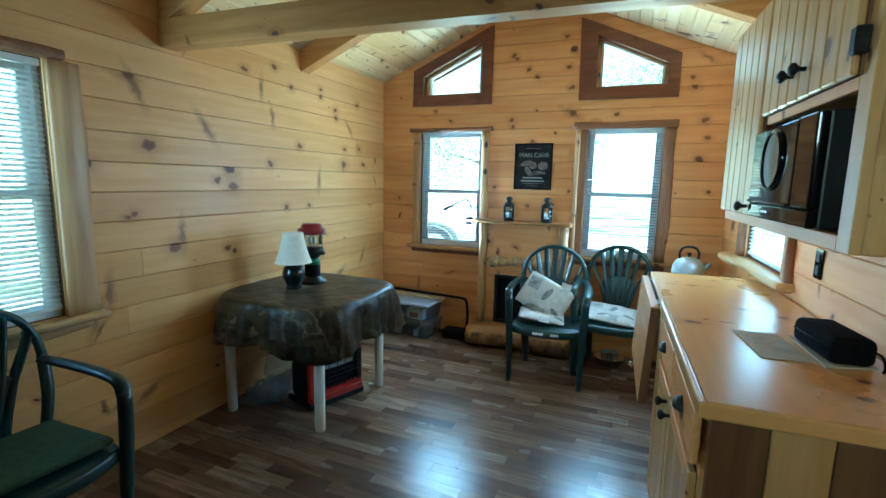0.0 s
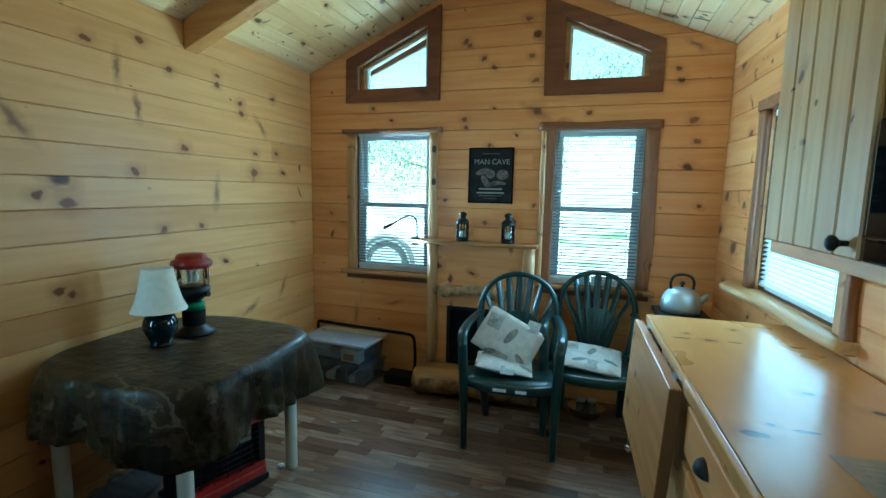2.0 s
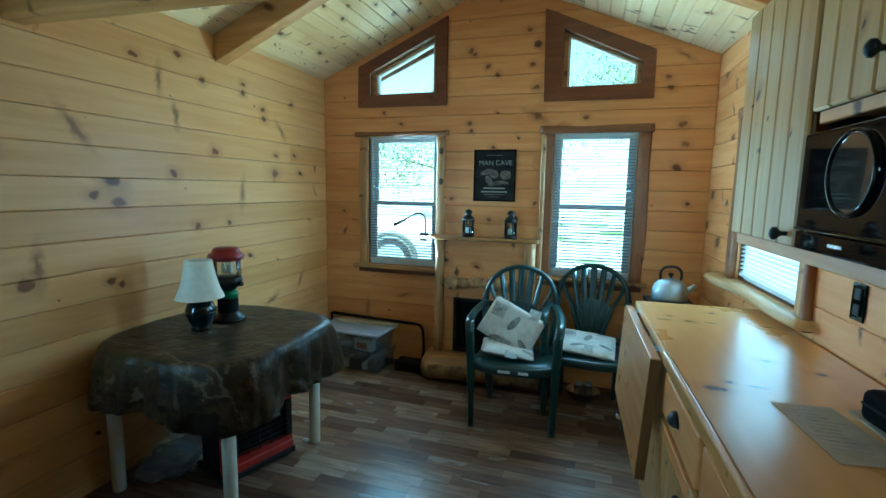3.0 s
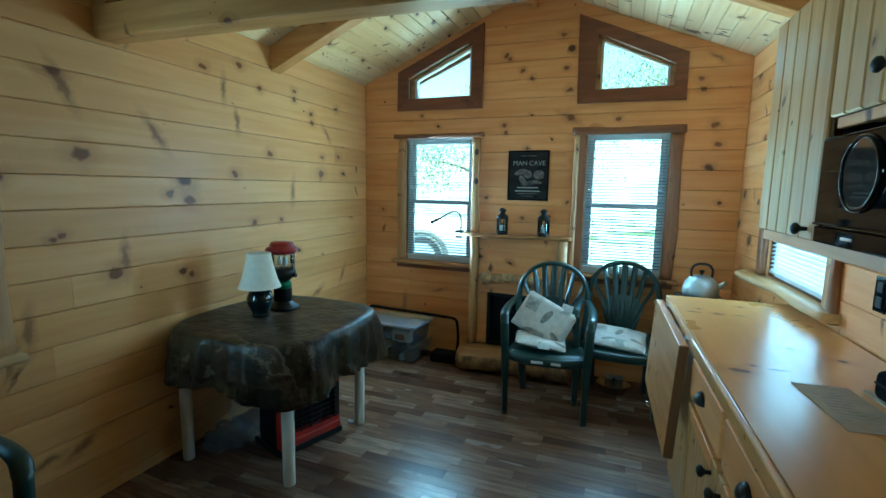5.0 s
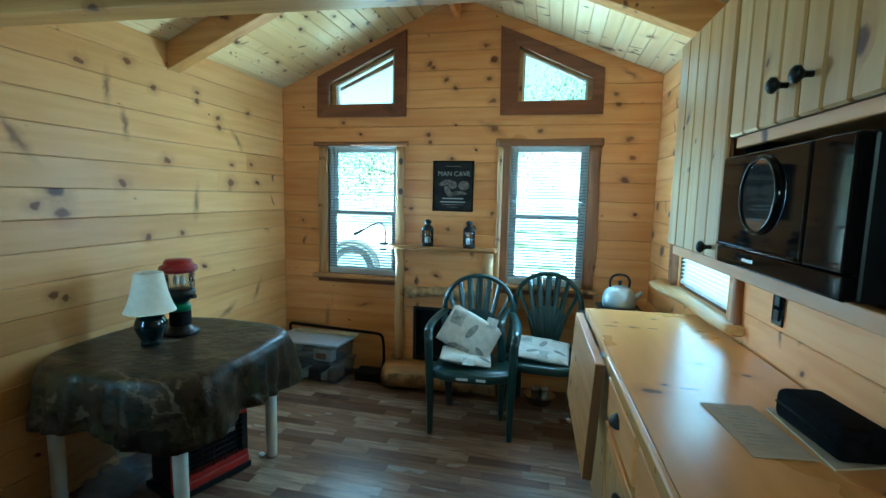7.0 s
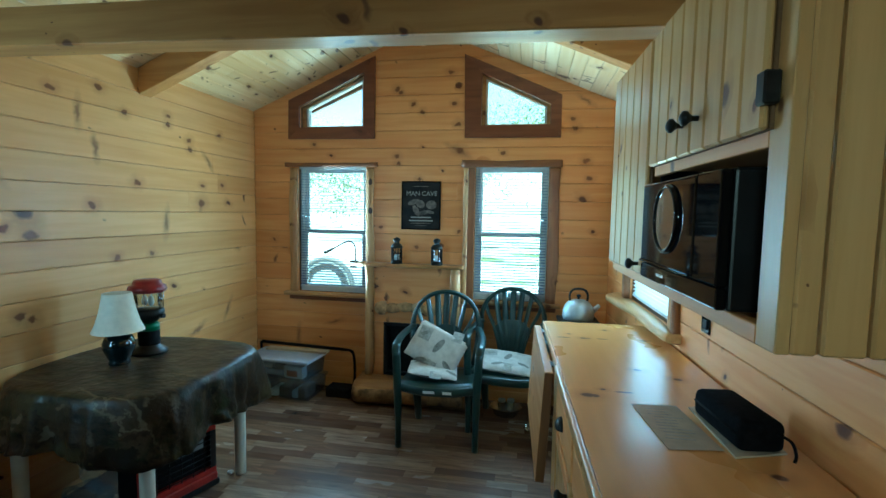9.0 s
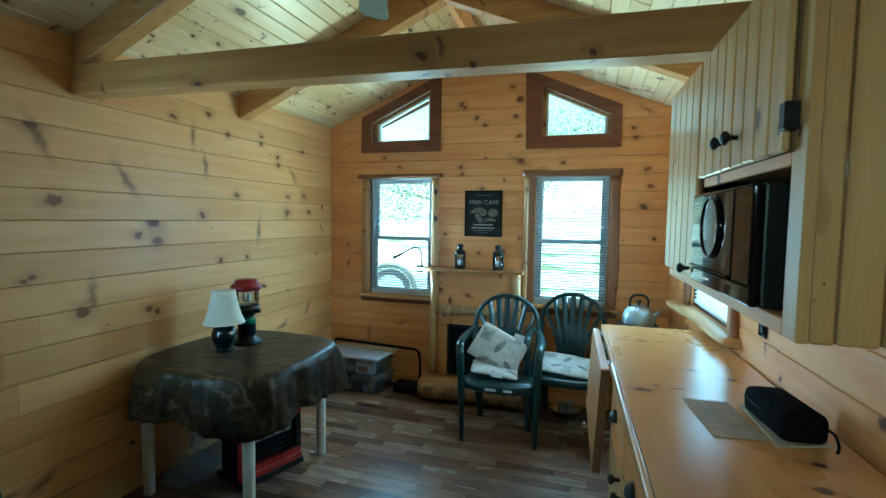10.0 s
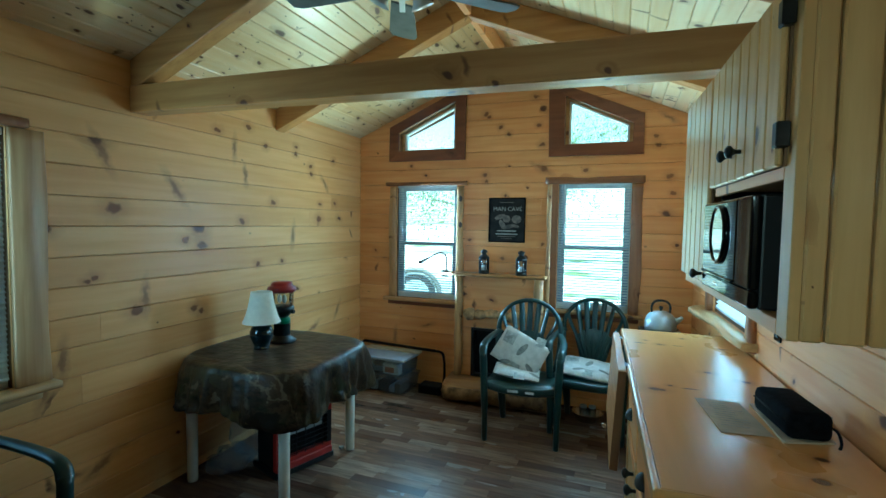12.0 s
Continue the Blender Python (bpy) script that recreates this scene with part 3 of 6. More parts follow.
def clip(poly, a, b, c):
    """The part of a convex outline where a*u + b*w <= c."""
    out = []
    for (u0, w0), (u1, w1) in zip(poly, poly[1:] + poly[:1]):
        d0, d1 = a * u0 + b * w0 - c, a * u1 + b * w1 - c
        if d0 <= 1e-9:
            out.append((u0, w0))
        if (d0 < -1e-9 and d1 > 1e-9) or (d0 > 1e-9 and d1 < -1e-9):
            k = d0 / (d0 - d1)
            out.append((u0 + (u1 - u0) * k, w0 + (w1 - w0) * k))
    return out


def area(poly):
    return abs(sum(u0 * w1 - u1 * w0 for (u0, w0), (u1, w1) in zip(poly, poly[1:] + poly[:1]))) / 2


def cut(polys, hole):
    """Convex outlines less a convex hole given counter-clockwise."""
    out = []
    for poly in polys:
        rest = poly
        for (u0, w0), (u1, w1) in zip(hole, hole[1:] + hole[:1]):
            a, b = w1 - w0, -(u1 - u0)
            c = a * u0 + b * w0
            if len(rest) < 3:
                break
            piece = clip(rest, -a, -b, -c)
            if len(piece) >= 3 and area(piece) > 1e-5:
                out.append(piece)
            rest = clip(rest, a, b, c)
    return out


def rect(u0, u1, w0, w1):
    return [(u0, w0), (u1, w0), (u1, w1), (u0, w1)]


# ---- plan ----
LEFT, END, BACK = -2.003, 4.025, -2.5
RIDGE, PEAK, PITCH, EAVE = -0.58, 2.86, 0.42, 2.262
RIGHT = Matrix.Translation((0.33, 2.95, 0)) @ Matrix.Rotation(radians(2.3), 4, "Z")   # the kitchen side stands slightly askew
WALL_R = 0.538
ROW, ROW0 = 0.138, 0.053
PROUD = 0.012


def roof_z(x):
    return PEAK - PITCH * abs(x - RIDGE)


def left_at(u, w, d):
    return (LEFT - PROUD + d, u, w)


def end_at(u, w, d):
    return (u, END + PROUD - d, w)


def right_at(u, w, d):
    return RIGHT @ Vector((WALL_R + PROUD - d, u, w))


def back_at(u, w, d):
    return (u, BACK - PROUD + d, w)


WIN_LEFT = rect(0.74, 1.31, 0.765, 1.83)
WIN_A = rect(-1.615, -1.035, 0.79, 1.82)
WIN_B = rect(-0.165, 0.382, 0.79, 1.825)
WIN_RIGHT = rect(-0.31, 0.42, 0.965, 1.80)
GABLE_A = [(-1.595, 2.118), (-1.05, 2.118), (-1.05, 2.53), (-1.595, 2.282)]
GABLE_B = [(-0.13, 2.112), (0.376, 2.112), (0.376, 2.257), (-0.13, 2.495)]


def plank_wall(name, place, outline, holes, mat, label, u0, u1, top, seed, row=ROW, row0=ROW0):
    """A backing wall with openings, and its boards as pieces in front."""
    rng = random.Random(seed)
    bm = bmesh.new()
    polys = [outline]
    for h in holes:
        polys = cut(polys, h)
    for p in polys:
        prism(p, place, -0.12, 0.0, bm=bm)
    wall = single(name, bm, M["plywood"], label, "wall", kind="structure")
    z, i = 0.0, 0
    z = row0 - row
    while z < top:
        z0, z1 = max(z, 0.0), z + row - 0.0014
        z += row
        if z1 <= 0.01:
            continue
        cuts = [u0, u1]
        if u1 - u0 > 4:
            cuts += [rng.uniform(u0 + 0.3, u0 + 2.0)]
            if rng.random() < 0.5:
                cuts += [rng.uniform(0.9, 3.6)]
        elif rng.random() < 0.35:
            cuts += [rng.uniform(u0 + 0.4, u1 - 0.4)]
        cuts.sort()
        for a, b in zip(cuts, cuts[1:]):
            pieces = [rect(a + 0.0006, b - 0.0006, z0, z1)]
            for edge in (outline[k:] + outline[:k] for k in range(len(outline))):
                (p0, q0), (p1, q1) = edge[0], edge[1]
                aa, bb = q1 - q0, -(p1 - p0)
                pieces = [clip(p, aa, bb, aa * p0 + bb * q0) for p in pieces]
                pieces = [p for p in pieces if len(p) >= 3 and area(p) > 1e-4]
            for h in holes:
                pieces = cut(pieces, h)
            if not pieces:
                continue
            bm = bmesh.new()
            for p in pieces:
                prism(p, place, 0.0005, PROUD, (z0, z1, 0.0036), bm)
            part("plank", bm, mat, wall)
    return wall


end_right = 0.33 + WALL_R * math.cos(radians(2.3)) - (END - 2.95) * math.tan(radians(2.3)) + 0.0
gable = [(LEFT - 0.13, 0.0), (end_right + 0.1, 0.0), (end_right + 0.1, roof_z(end_right + 0.1)), (RIDGE, PEAK), (LEFT - 0.13, roof_z(LEFT - 0.13))]
plank_wall("wall_north", end_at, gable, [WIN_A, WIN_B, GABLE_A, GABLE_B], M["pine_end"], "varnished knotty pine board gable wall with four windows", LEFT, end_right + 0.02, PEAK, 3, 0.1335, 0.0835)
plank_wall("wall_west", left_at, rect(BACK, END, 0.0, roof_z(LEFT)), [WIN_LEFT], M["pine_west"], "varnished knotty pine board wall with one high window", BACK, END, roof_z(LEFT), 5)
plank_wall("wall_east", right_at, rect(-5.6, 1.12, 0.0, 2.27), [WIN_RIGHT], M["pine_y"], "varnished knotty pine board wall behind the kitchen counter", -5.6, 1.12, 2.27, 7)
back_gable = [(LEFT - 0.1, 0.0), (1.2, 0.0), (1.2, roof_z(1.2)), (RIDGE, PEAK), (LEFT - 0.1, roof_z(LEFT - 0.1))]
bm = bmesh.new()
WIN_BACK = rect(-0.85, -0.25, 1.72, 2.17)
for p in cut([back_gable], WIN_BACK):
    prism(p, back_at, -0.12, 0.0, bm=bm)
single("wall_south", bm, M["pine_x"], "plain pine end wall with one high window", "wall", kind="structure")

# ceiling: boards along the room on both slopes
bm = bmesh.new()
rng = random.Random(11)
WIDTH = 0.0885
for side in (-1, 1):
    reach = (RIDGE - LEFT + 0.02) if side < 0 else 1.85
    length = reach * math.hypot(1, PITCH)
    k = 0
    while k * WIDTH < length:
        s0, s1 = k * WIDTH, min((k + 1) * WIDTH, length) - 0.001
        k += 1
        joints = sorted([BACK - 0.1, END + 0.01, rng.uniform(BACK + 0.5, 1.5), rng.uniform(1.6, 3.7)])
        for y0, y1 in zip(joints, joints[1:]):
            h = math.hypot(1, PITCH)

            def slope(u, w, d, sd=side, hh=h):
                return (RIDGE + sd * w / hh - sd * d * PITCH / hh, u, PEAK - PITCH * w / hh - d / hh)
            prism(rect(y0 + 0.0005, y1 - 0.0005, s0, s1), slope, -0.02, 0.0, (s0, s1, 0.005), bm)
single("ceiling", bm, M["ceiling"], "sloping pine tongue-and-groove board ceiling", "ceiling", kind="structure")

# outer roof with its overhang past the gable
bm = bmesh.new()
for side in (-1, 1):
    def roof_at(u, w, d, sd=side):
        return (RIDGE + sd * u, w, PEAK - PITCH * u + d)
    prism(rect(0.0, 1.75 if side < 0 else 2.15, BACK - 1.3, END + 0.42), roof_at, 0.03, 0.12, bm=bm)
roof = single("roof", bm, M["soffit"], "brown roof overhanging the gable", "roof", kind="structure")
for side in (-1, 1):
    bm = bmesh.new()

    def fascia_at(u, w, d, sd=side):
        return (RIDGE + sd * u, END + 0.42 + d, PEAK - PITCH * u + w)
    prism(rect(0.0, 1.75 if side < 0 else 2.15, -0.06, 0.12), fascia_at, 0.002, 0.03, bm=bm)
    part("fascia", bm, M["roof"], roof, "brown fascia board")
for y in (END + 0.2,):
    for side in (-1, 1):
        bm = bmesh.new()

        def look_at(u, w, d, sd=side):
            return (RIDGE + sd * u, END + 0.25 + d, PEAK - PITCH * u + w)
        prism(rect(0.0, 1.7, -0.05, 0.028), look_at, 0.0, 0.04, bm=bm)
        part("rafter_tail", bm, M["soffit"], roof)


# roof timbers
def rafter(name, y0, y1, side, label):
    bm = bmesh.new()

    def at(u, w, d, sd=side):
        return (RIDGE + sd * u, y0 + d, PEAK - PITCH * u + w)
    end = RIDGE - LEFT if side < 0 else 1.42
    prism([(0.0, -0.155), (end - 0.002, -0.155), (end - 0.002, -0.003), (0.0, -0.003)], at, 0.0, y1 - y0, bm=bm)
    bmesh.ops.bevel(bm, geom=bm.edges[:], offset=0.004, segments=1, affect="EDGES")
    return single(name, bm, M["beam_x"], label, "rafter", group="exposed roof rafters", kind="structure")


for y0, y1 in ((1.822, 1.91), (2.865, 2.955)):
    for side in (-1, 1):
        rafter("rafter", y0, y1, side, "exposed varnished pine rafter under the board ceiling")
bm = box(RIDGE - 0.02, RIDGE + 0.02, BACK, END - 0.001, PEAK - 0.15, PEAK - 0.02, 0.003)
single("ridge_beam", bm, M["pine_y"], "pine ridge board along the peak", "beam", kind="structure")
bm = bmesh.new()


def tie_at(u, w, d):
    return (u, 1.816 + d, 2.003 - 0.0205 * (u - LEFT) + w)


prism(rect(LEFT + 0.001, 0.93, 0.0, 0.13), tie_at, 0.0, 0.1, bm=bm)
bmesh.ops.bevel(bm, geom=bm.edges[:], offset=0.004, segments=1, affect="EDGES")
single("tie_beam", bm, M["beam_x"], "varnished pine tie beam spanning the room", "beam", kind="structure")

# ground outside, one sheet
bm = bmesh.new()
bmesh.ops.create_grid(bm, x_segments=1, y_segments=1, size=600)
single("ground", bm, M["ground"], "sunlit gravel drive and grass outside", "ground", Matrix.Translation((0, 0, -0.45)), kind="structure")
# floor slab
single("floor", box(LEFT - 0.12, 1.25, BACK - 0.12, END + 0.12, -0.3, -0.006), M["plywood"], "brown multi-tone laminate strip floor", "floor", kind="structure")


# ---- windows ----
def frame_strip(bm, place, u0, u1, w0, w1, d0, d1, bevel=0.0):
    b = bmesh.new()
    prism(rect(u0, u1, w0, w1), place, d0, d1, bm=b)
    if bevel:
        bmesh.ops.bevel(b, geom=b.edges[:], offset=bevel, segments=2, affect="EDGES")
    me = bpy.data.meshes.new("t")
    b.to_mesh(me)
    b.free()
    bm.from_mesh(me)
    bpy.data.meshes.remove(me)
    return bm


def strip(place, u0, u1, w0, w1, d0, d1, bevel=0.002):
    return frame_strip(bmesh.new(), place, u0, u1, w0, w1, d0, d1, bevel)


def live_strip(place, u0, u1, w0, w1, d0, d1, amp, seed, vertical=True, edge=1):
    """A board with one natural waving edge."""
    rng = random.Random(seed)
    ph = [rng.uniform(0, 6.28) for _ in range(3)]
    bm = bmesh.new()
    n = 22
    rings = []
    for i in range(n + 1):
        t = i / n
        wave = amp * (math.sin(3.1 * t * 2 + ph[0]) * 0.5 + math.sin(9 * t + ph[1]) * 0.3 + math.sin(17 * t + ph[2]) * 0.2)
        if vertical:
            w = w0 + (w1 - w0) * t
            a, b = (u0, u1 + wave) if edge > 0 else (u0 + wave, u1)
            ring = [place(a, w, d0), place(b, w, d0), place(b, w, d1 - 0.006), place(b - 0.006, w, d1), place(a + 0.006, w, d1), place(a, w, d1 - 0.006)]
        else:
            u = u0 + (u1 - u0) * t
            a, b = (w0, w1 + wave) if edge > 0 else (w0 + wave, w1)
            ring = [place(u, a, d0), place(u, b, d0), place(u, b, d1 - 0.006), place(u, b - 0.006, d1), place(u, a + 0.006, d1), place(u, a, d1 - 0.006)]
        rings.append(ring)
    return bm_rings(bm, rings)


def sash_window(name, place, hole, label, meet, bottom=True):
    """White vinyl frame, two sashes, two panes, set in the wall's depth. place(u, w, d): d grows into the room."""
    (u0, w0), (u1, _), (_, w1), _ = hole
    win = thing(name, label, "window", kind="structure")
    bm = bmesh.new()
    for a in ((u0, u0 + 0.02, w0, w1), (u1 - 0.02, u1, w0, w1), (u0 + 0.02, u1 - 0.02, w0, w0 + 0.022), (u0 + 0.02, u1 - 0.02, w1 - 0.02, w1)):
        frame_strip(bm, place, *a, -0.118, -0.028)
    part("window_frame", bm, M["white"], win, "white vinyl frame")
    for k, (a, b, d) in enumerate(((w0 + 0.022, meet + 0.018, -0.05), (meet - 0.018, w1 - 0.02, -0.085))):
        bm = bmesh.new()
        x0, x1 = u0 + 0.021, u1 - 0.021
        for s in ((x0, x0 + 0.03, a, b), (x1 - 0.03, x1, a, b), (x0 + 0.03, x1 - 0.03, a, a + 0.034), (x0 + 0.03, x1 - 0.03, b - 0.034, b)):
            frame_strip(bm, place, *s, d - 0.015, d + 0.015, 0.003)
        part("sash", bm, M["white"], win)
        bm = bmesh.new()
        prism(rect(x0 + 0.028, x1 - 0.028, a + 0.03, b - 0.03), place, d - 0.002, d + 0.002, bm=bm)
        pane = part("pane", bm, M["pane"], win)
        pane.visible_shadow = False
    return win


def blind(place, u0, u1, w0, w1, d, label, tilt=-12, slat="slat"):
    """Mini-blind: head rail, each slat, bottom rail, cords and wand."""
    b = thing("window_blind", label, "blind", group="window mini-blinds")
    part("head_rail", strip(place, u0, u1, w1 - 0.028, w1, d - 0.014, d + 0.014), M["white"], b)
    part("bottom_rail", strip(place, u0 + 0.004, u1 - 0.004, w0, w0 + 0.014, d - 0.012, d + 0.012), M["white"], b)
    pitch, n = 0.0215, int((w1 - w0 - 0.05) / 0.0215)
    c, s = 0.0125 * math.cos(radians(tilt)), 0.0125 * math.sin(radians(tilt))
    for i in range(n):
        z = w0 + 0.024 + i * pitch
        bm = bmesh.new()
        pts = [place(u, z + k * s, d + k * c) for u in (u0 + 0.004, u1 - 0.004) for k in (-1, 0, 1)]
        lift_v = Vector((0, 0, 0.0016))
        vs = [bm.verts.new(Vector(p) + (lift_v if j % 3 == 1 else Vector())) for j, p in enumerate(pts)]
        lo = [bm.verts.new(v.co - Vector((0, 0, 0.0006))) for v in vs]
        for a in (0, 1):
            bm.faces.new((vs[a], vs[a + 1], vs[a + 4], vs[a + 3]))
            bm.faces.new((lo[a], lo[a + 3], lo[a + 4], lo[a + 1]))
        bm.faces.new((vs[0], vs[3], lo[3], lo[0]))
        bm.faces.new((vs[2], lo[2], lo[5], vs[5]))
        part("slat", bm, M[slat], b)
    for u in (u0 + 0.07, u1 - 0.07):
        part("cord", tube([place(u, w0 + 0.01, d + 0.013), place(u, w1 - 0.02, d + 0.013)], 0.0011, 5), M["white"], b)
    part("wand", tube([place(u0 + 0.045, w1 - 0.02, d + 0.02), place(u0 + 0.05, w1 - 0.52, d + 0.026)], 0.0035, 6), M["white"], b)
    return b


# gable-end windows
w1 = sash_window("window_1", end_at, WIN_A, "white sash window in dark and raw pine casing", 1.285)
part("casing", live_strip(end_at, -1.685, -1.617, 0.79, 1.80, PROUD, PROUD + 0.02, 0.008, 1, True, -1), M["raw_z"], w1, "raw live-edge casing board")
part("casing", live_strip(end_at, -1.033, -0.968, 0.79, 1.80, PROUD, PROUD + 0.02, 0.012, 2, True, 1), M["raw_z"], w1, "raw live-edge casing board")
for kz in (1.69, 1.463):
    bm = bmesh.new()
    prism([(-0.992 + 0.016 * math.cos(t), kz + 0.026 * math.sin(t)) for t in [2 * math.pi * k / 14 for k in range(14)]], end_at, PROUD + 0.015, PROUD + 0.0222, bm=bm)
    part("knot", bm, M["knot"], w1, "dark oval knot in the casing board")
part("head_casing", live_strip(end_at, -1.715, -0.94, 1.808, 1.838, PROUD, PROUD + 0.035, 0.006, 3, False, 1), M["casing_x"], w1, "dark stained head board")
part("sill", live_strip(end_at, -1.72, -0.985, 0.762, 0.788, -0.05, PROUD + 0.06, 0.004, 4, False, 1), M["raw_x"], w1)
part("apron", strip(end_at, -1.69, -1.0, 0.725, 0.761, PROUD, PROUD + 0.02), M["dark_casing"], w1)
w2 = sash_window("window_2", end_at, WIN_B, "white sash window in stained pine casing", 1.295)
part("casing", strip(end_at, -0.215, -0.167, 0.79, 1.80, PROUD, PROUD + 0.02), M["casing"], w2)
part("casing", live_strip(end_at, -0.252, -0.217, 0.79, 1.80, PROUD, PROUD + 0.03, 0.008, 5, True, -1), M["raw_z"], w2, "raw live-edge strip")
part("casing", live_strip(end_at, 0.384, 0.462, 0.79, 1.80, PROUD, PROUD + 0.022, 0.010, 6, True, 1), M["casing"], w2)
part("head_casing", live_strip(end_at, -0.268, 0.472, 1.803, 1.853, PROUD, PROUD + 0.035, 0.006, 7, False, 1), M["casing_x"], w2)
part("sill", live_strip(end_at, -0.25, 0.49, 0.762, 0.788, -0.05, PROUD + 0.06, 0.004, 8, False, 1), M["raw_x"], w2)
part("apron", strip(end_at, -0.23, 0.46, 0.725, 0.761, PROUD, PROUD + 0.02), M["dark_casing"], w2)


def gable_window(name, hole, outer, label):
    win = thing(name, label, "window", kind="structure")
    n = len(hole)
    for i in range(n):
        a, b, c, d = outer[i], outer[(i + 1) % n], hole[(i + 1) % n], hole[i]
        bm = bmesh.new()
        prism([a, b, c, d], end_at, PROUD, PROUD + 0.022, bm=bm)
        part("casing", bm, M["dark_casing"], win)
    mid = Vector((sum(p[0] for p in hole) / n, sum(p[1] for p in hole) / n))
    inner = [tuple(mid + (Vector(p) - mid) * 0.90) for p in hole]
    inner2 = [tuple(mid + (Vector(p) - mid) * 0.84) for p in hole]
    for k, (o, q, d0, d1, mat) in enumerate(((hole, inner, -0.1, -0.03, "raw_x"), (inner, inner2, -0.1, -0.05, "white"))):
        for i in range(n):
            bm = bmesh.new()
            prism([o[i], o[(i + 1) % n], q[(i + 1) % n], q[i]], end_at, d0, d1, bm=bm)
            part("window_frame" if k else "jamb", bm, M[mat], win)
    bm = bmesh.new()
    prism(inner2, end_at, -0.082, -0.078, bm=bm)
    pane = part("pane", bm, M["pane"], win)
    pane.visible_shadow = False
    return win


gable_window("window_3", GABLE_A, [(-1.69, 2.03), (-0.963, 2.026), (-0.96, 2.652), (-1.685, 2.335)], "slanted gable window in dark stained casing")
gable_window("window_4", GABLE_B, [(-0.25, 2.024), (0.455, 2.02), (0.452, 2.322), (-0.262, 2.636)], "slanted gable window in dark stained casing")

w5 = sash_window("window_5", left_at, WIN_LEFT, "white sash window in raw pine casing", 1.29)
part("casing", live_strip(left_at, 1.312, 1.438, 0.765, 1.83, PROUD, PROUD + 0.02, 0.006, 9, True, 1), M["raw_z"], w5)
part("casing", live_strip(left_at, 0.62, 0.738, 0.765, 1.83, PROUD, PROUD + 0.02, 0.006, 10, True, -1), M["raw_z"], w5)
part("head_casing", live_strip(left_at, 0.63, 1.372, 1.833, 1.872, PROUD, PROUD + 0.04, 0.004, 11, False, 1), M["casing_x"], w5, "dark stained head board")
part("sill", live_strip(left_at, 0.60, 1.45, 0.735, 0.763, -0.05, PROUD + 0.07, 0.004, 12, False, 1), M["raw_y"], w5)
part("apron", live_strip(left_at, 0.64, 1.40, 0.69, 0.734, PROUD, PROUD + 0.02, 0.008, 13, False, -1), M["raw_y"], w5)
w6 = sash_window("window_6", right_at, WIN_RIGHT, "white sash window above the counter", 1.40)
part("casing", live_strip(right_at, 0.422, 0.50, 0.965, 1.80, PROUD, PROUD + 0.03, 0.010, 14, True, 1), M["casing"], w6)
part("casing", strip(right_at, -0.362, -0.312, 0.965, 1.80, PROUD, PROUD + 0.022), M["raw_z"], w6)
part("casing", live_strip(right_at, -0.41, -0.364, 0.92, 1.80, PROUD, PROUD + 0.03, 0.014, 15, True, -1), M["casing"], w6, "dark live-edge strip")
part("head_casing", strip(right_at, -0.40, 0.51, 1.803, 1.85, PROUD, PROUD + 0.035), M["casing_x"], w6)
bm = bmesh.new()
rings = []
for i in range(25):
    t = i / 24
    u = 0.66 - 1.09 * t
    fr = 0.125 - 0.055 * t + 0.012 * math.sin(t * 9) - (0.075 * (1 - t / 0.12) ** 2 if t < 0.12 else 0)
    rings.append([right_at(u, w, d) for w, d in ((0.928, -0.03), (0.928, fr - 0.012), (0.937, fr), (0.955, fr), (0.963, fr - 0.012), (0.963, -0.03))])
part("sill", bm_rings(bm, rings), M["raw_y"], w6, "thick live-edge sill board")


sash_window("window_7", back_at, WIN_BACK, "white sash window high in the end wall", 1.94)

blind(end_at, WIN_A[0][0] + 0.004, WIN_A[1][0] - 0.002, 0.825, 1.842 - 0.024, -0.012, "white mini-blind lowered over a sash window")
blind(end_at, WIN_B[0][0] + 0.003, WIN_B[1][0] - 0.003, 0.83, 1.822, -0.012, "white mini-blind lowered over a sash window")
blind(left_at, WIN_LEFT[0][0] + 0.004, WIN_LEFT[1][0] - 0.004, 0.80, 1.826, -0.012, "white mini-blind lowered over a side window", -30, "thin_slat")
blind(right_at, WIN_RIGHT[0][0] + 0.004, WIN_RIGHT[1][0] - 0.004, 0.985, 1.796, -0.012, "white mini-blind lowered behind the wall cabinet", -28, "thin_slat")


# ---- kitchen side ----
def R(*a):
    return RIGHT @ pose(*a)


def rbox(name, x0, x1, y0, y1, z0, z1, mat, parent, label="", bevel=0.003, segs=2):
    """A box of the kitchen side, given in its own askew axes; grain follows those axes."""
    return part(name, box(x0, x1, y0, y1, z0, z1, bevel, segs), M[mat], parent, label)


def cup_pull(parent, y, z, x):
    bm = bmesh.new()
    rings = []
    for i in range(9):
        a = math.pi * i / 8
        rings.append([(x - 0.023 * math.sin(a) * math.cos(b) - 0.001, y + 0.036 * math.cos(a), z - 0.012 + 0.034 * math.sin(a) * math.sin(b)) for b in [math.pi / 2 * k / 6 for k in range(7)]] + [(x - 0.001, y + 0.029 * math.cos(a), z - 0.012)])
    return part("cup_pull", bm_rings(bm, rings), M["iron"], parent, "black iron cup pull", smooth=True)


def knob(parent, y, z, x):
    bm = lathe([(0.006, 0.0), (0.006, 0.012), (0.010, 0.018), (0.0165, 0.024), (0.016, 0.031), (0.009, 0.036), (0.001, 0.0375)], 14)
    bmesh.ops.transform(bm, matrix=Matrix.Translation((x, y, z)) @ Matrix.Rotation(radians(-90), 4, "Y"), verts=bm.verts[:])
    return part("knob", bm, M["iron"], parent, "black iron knob", smooth=True)


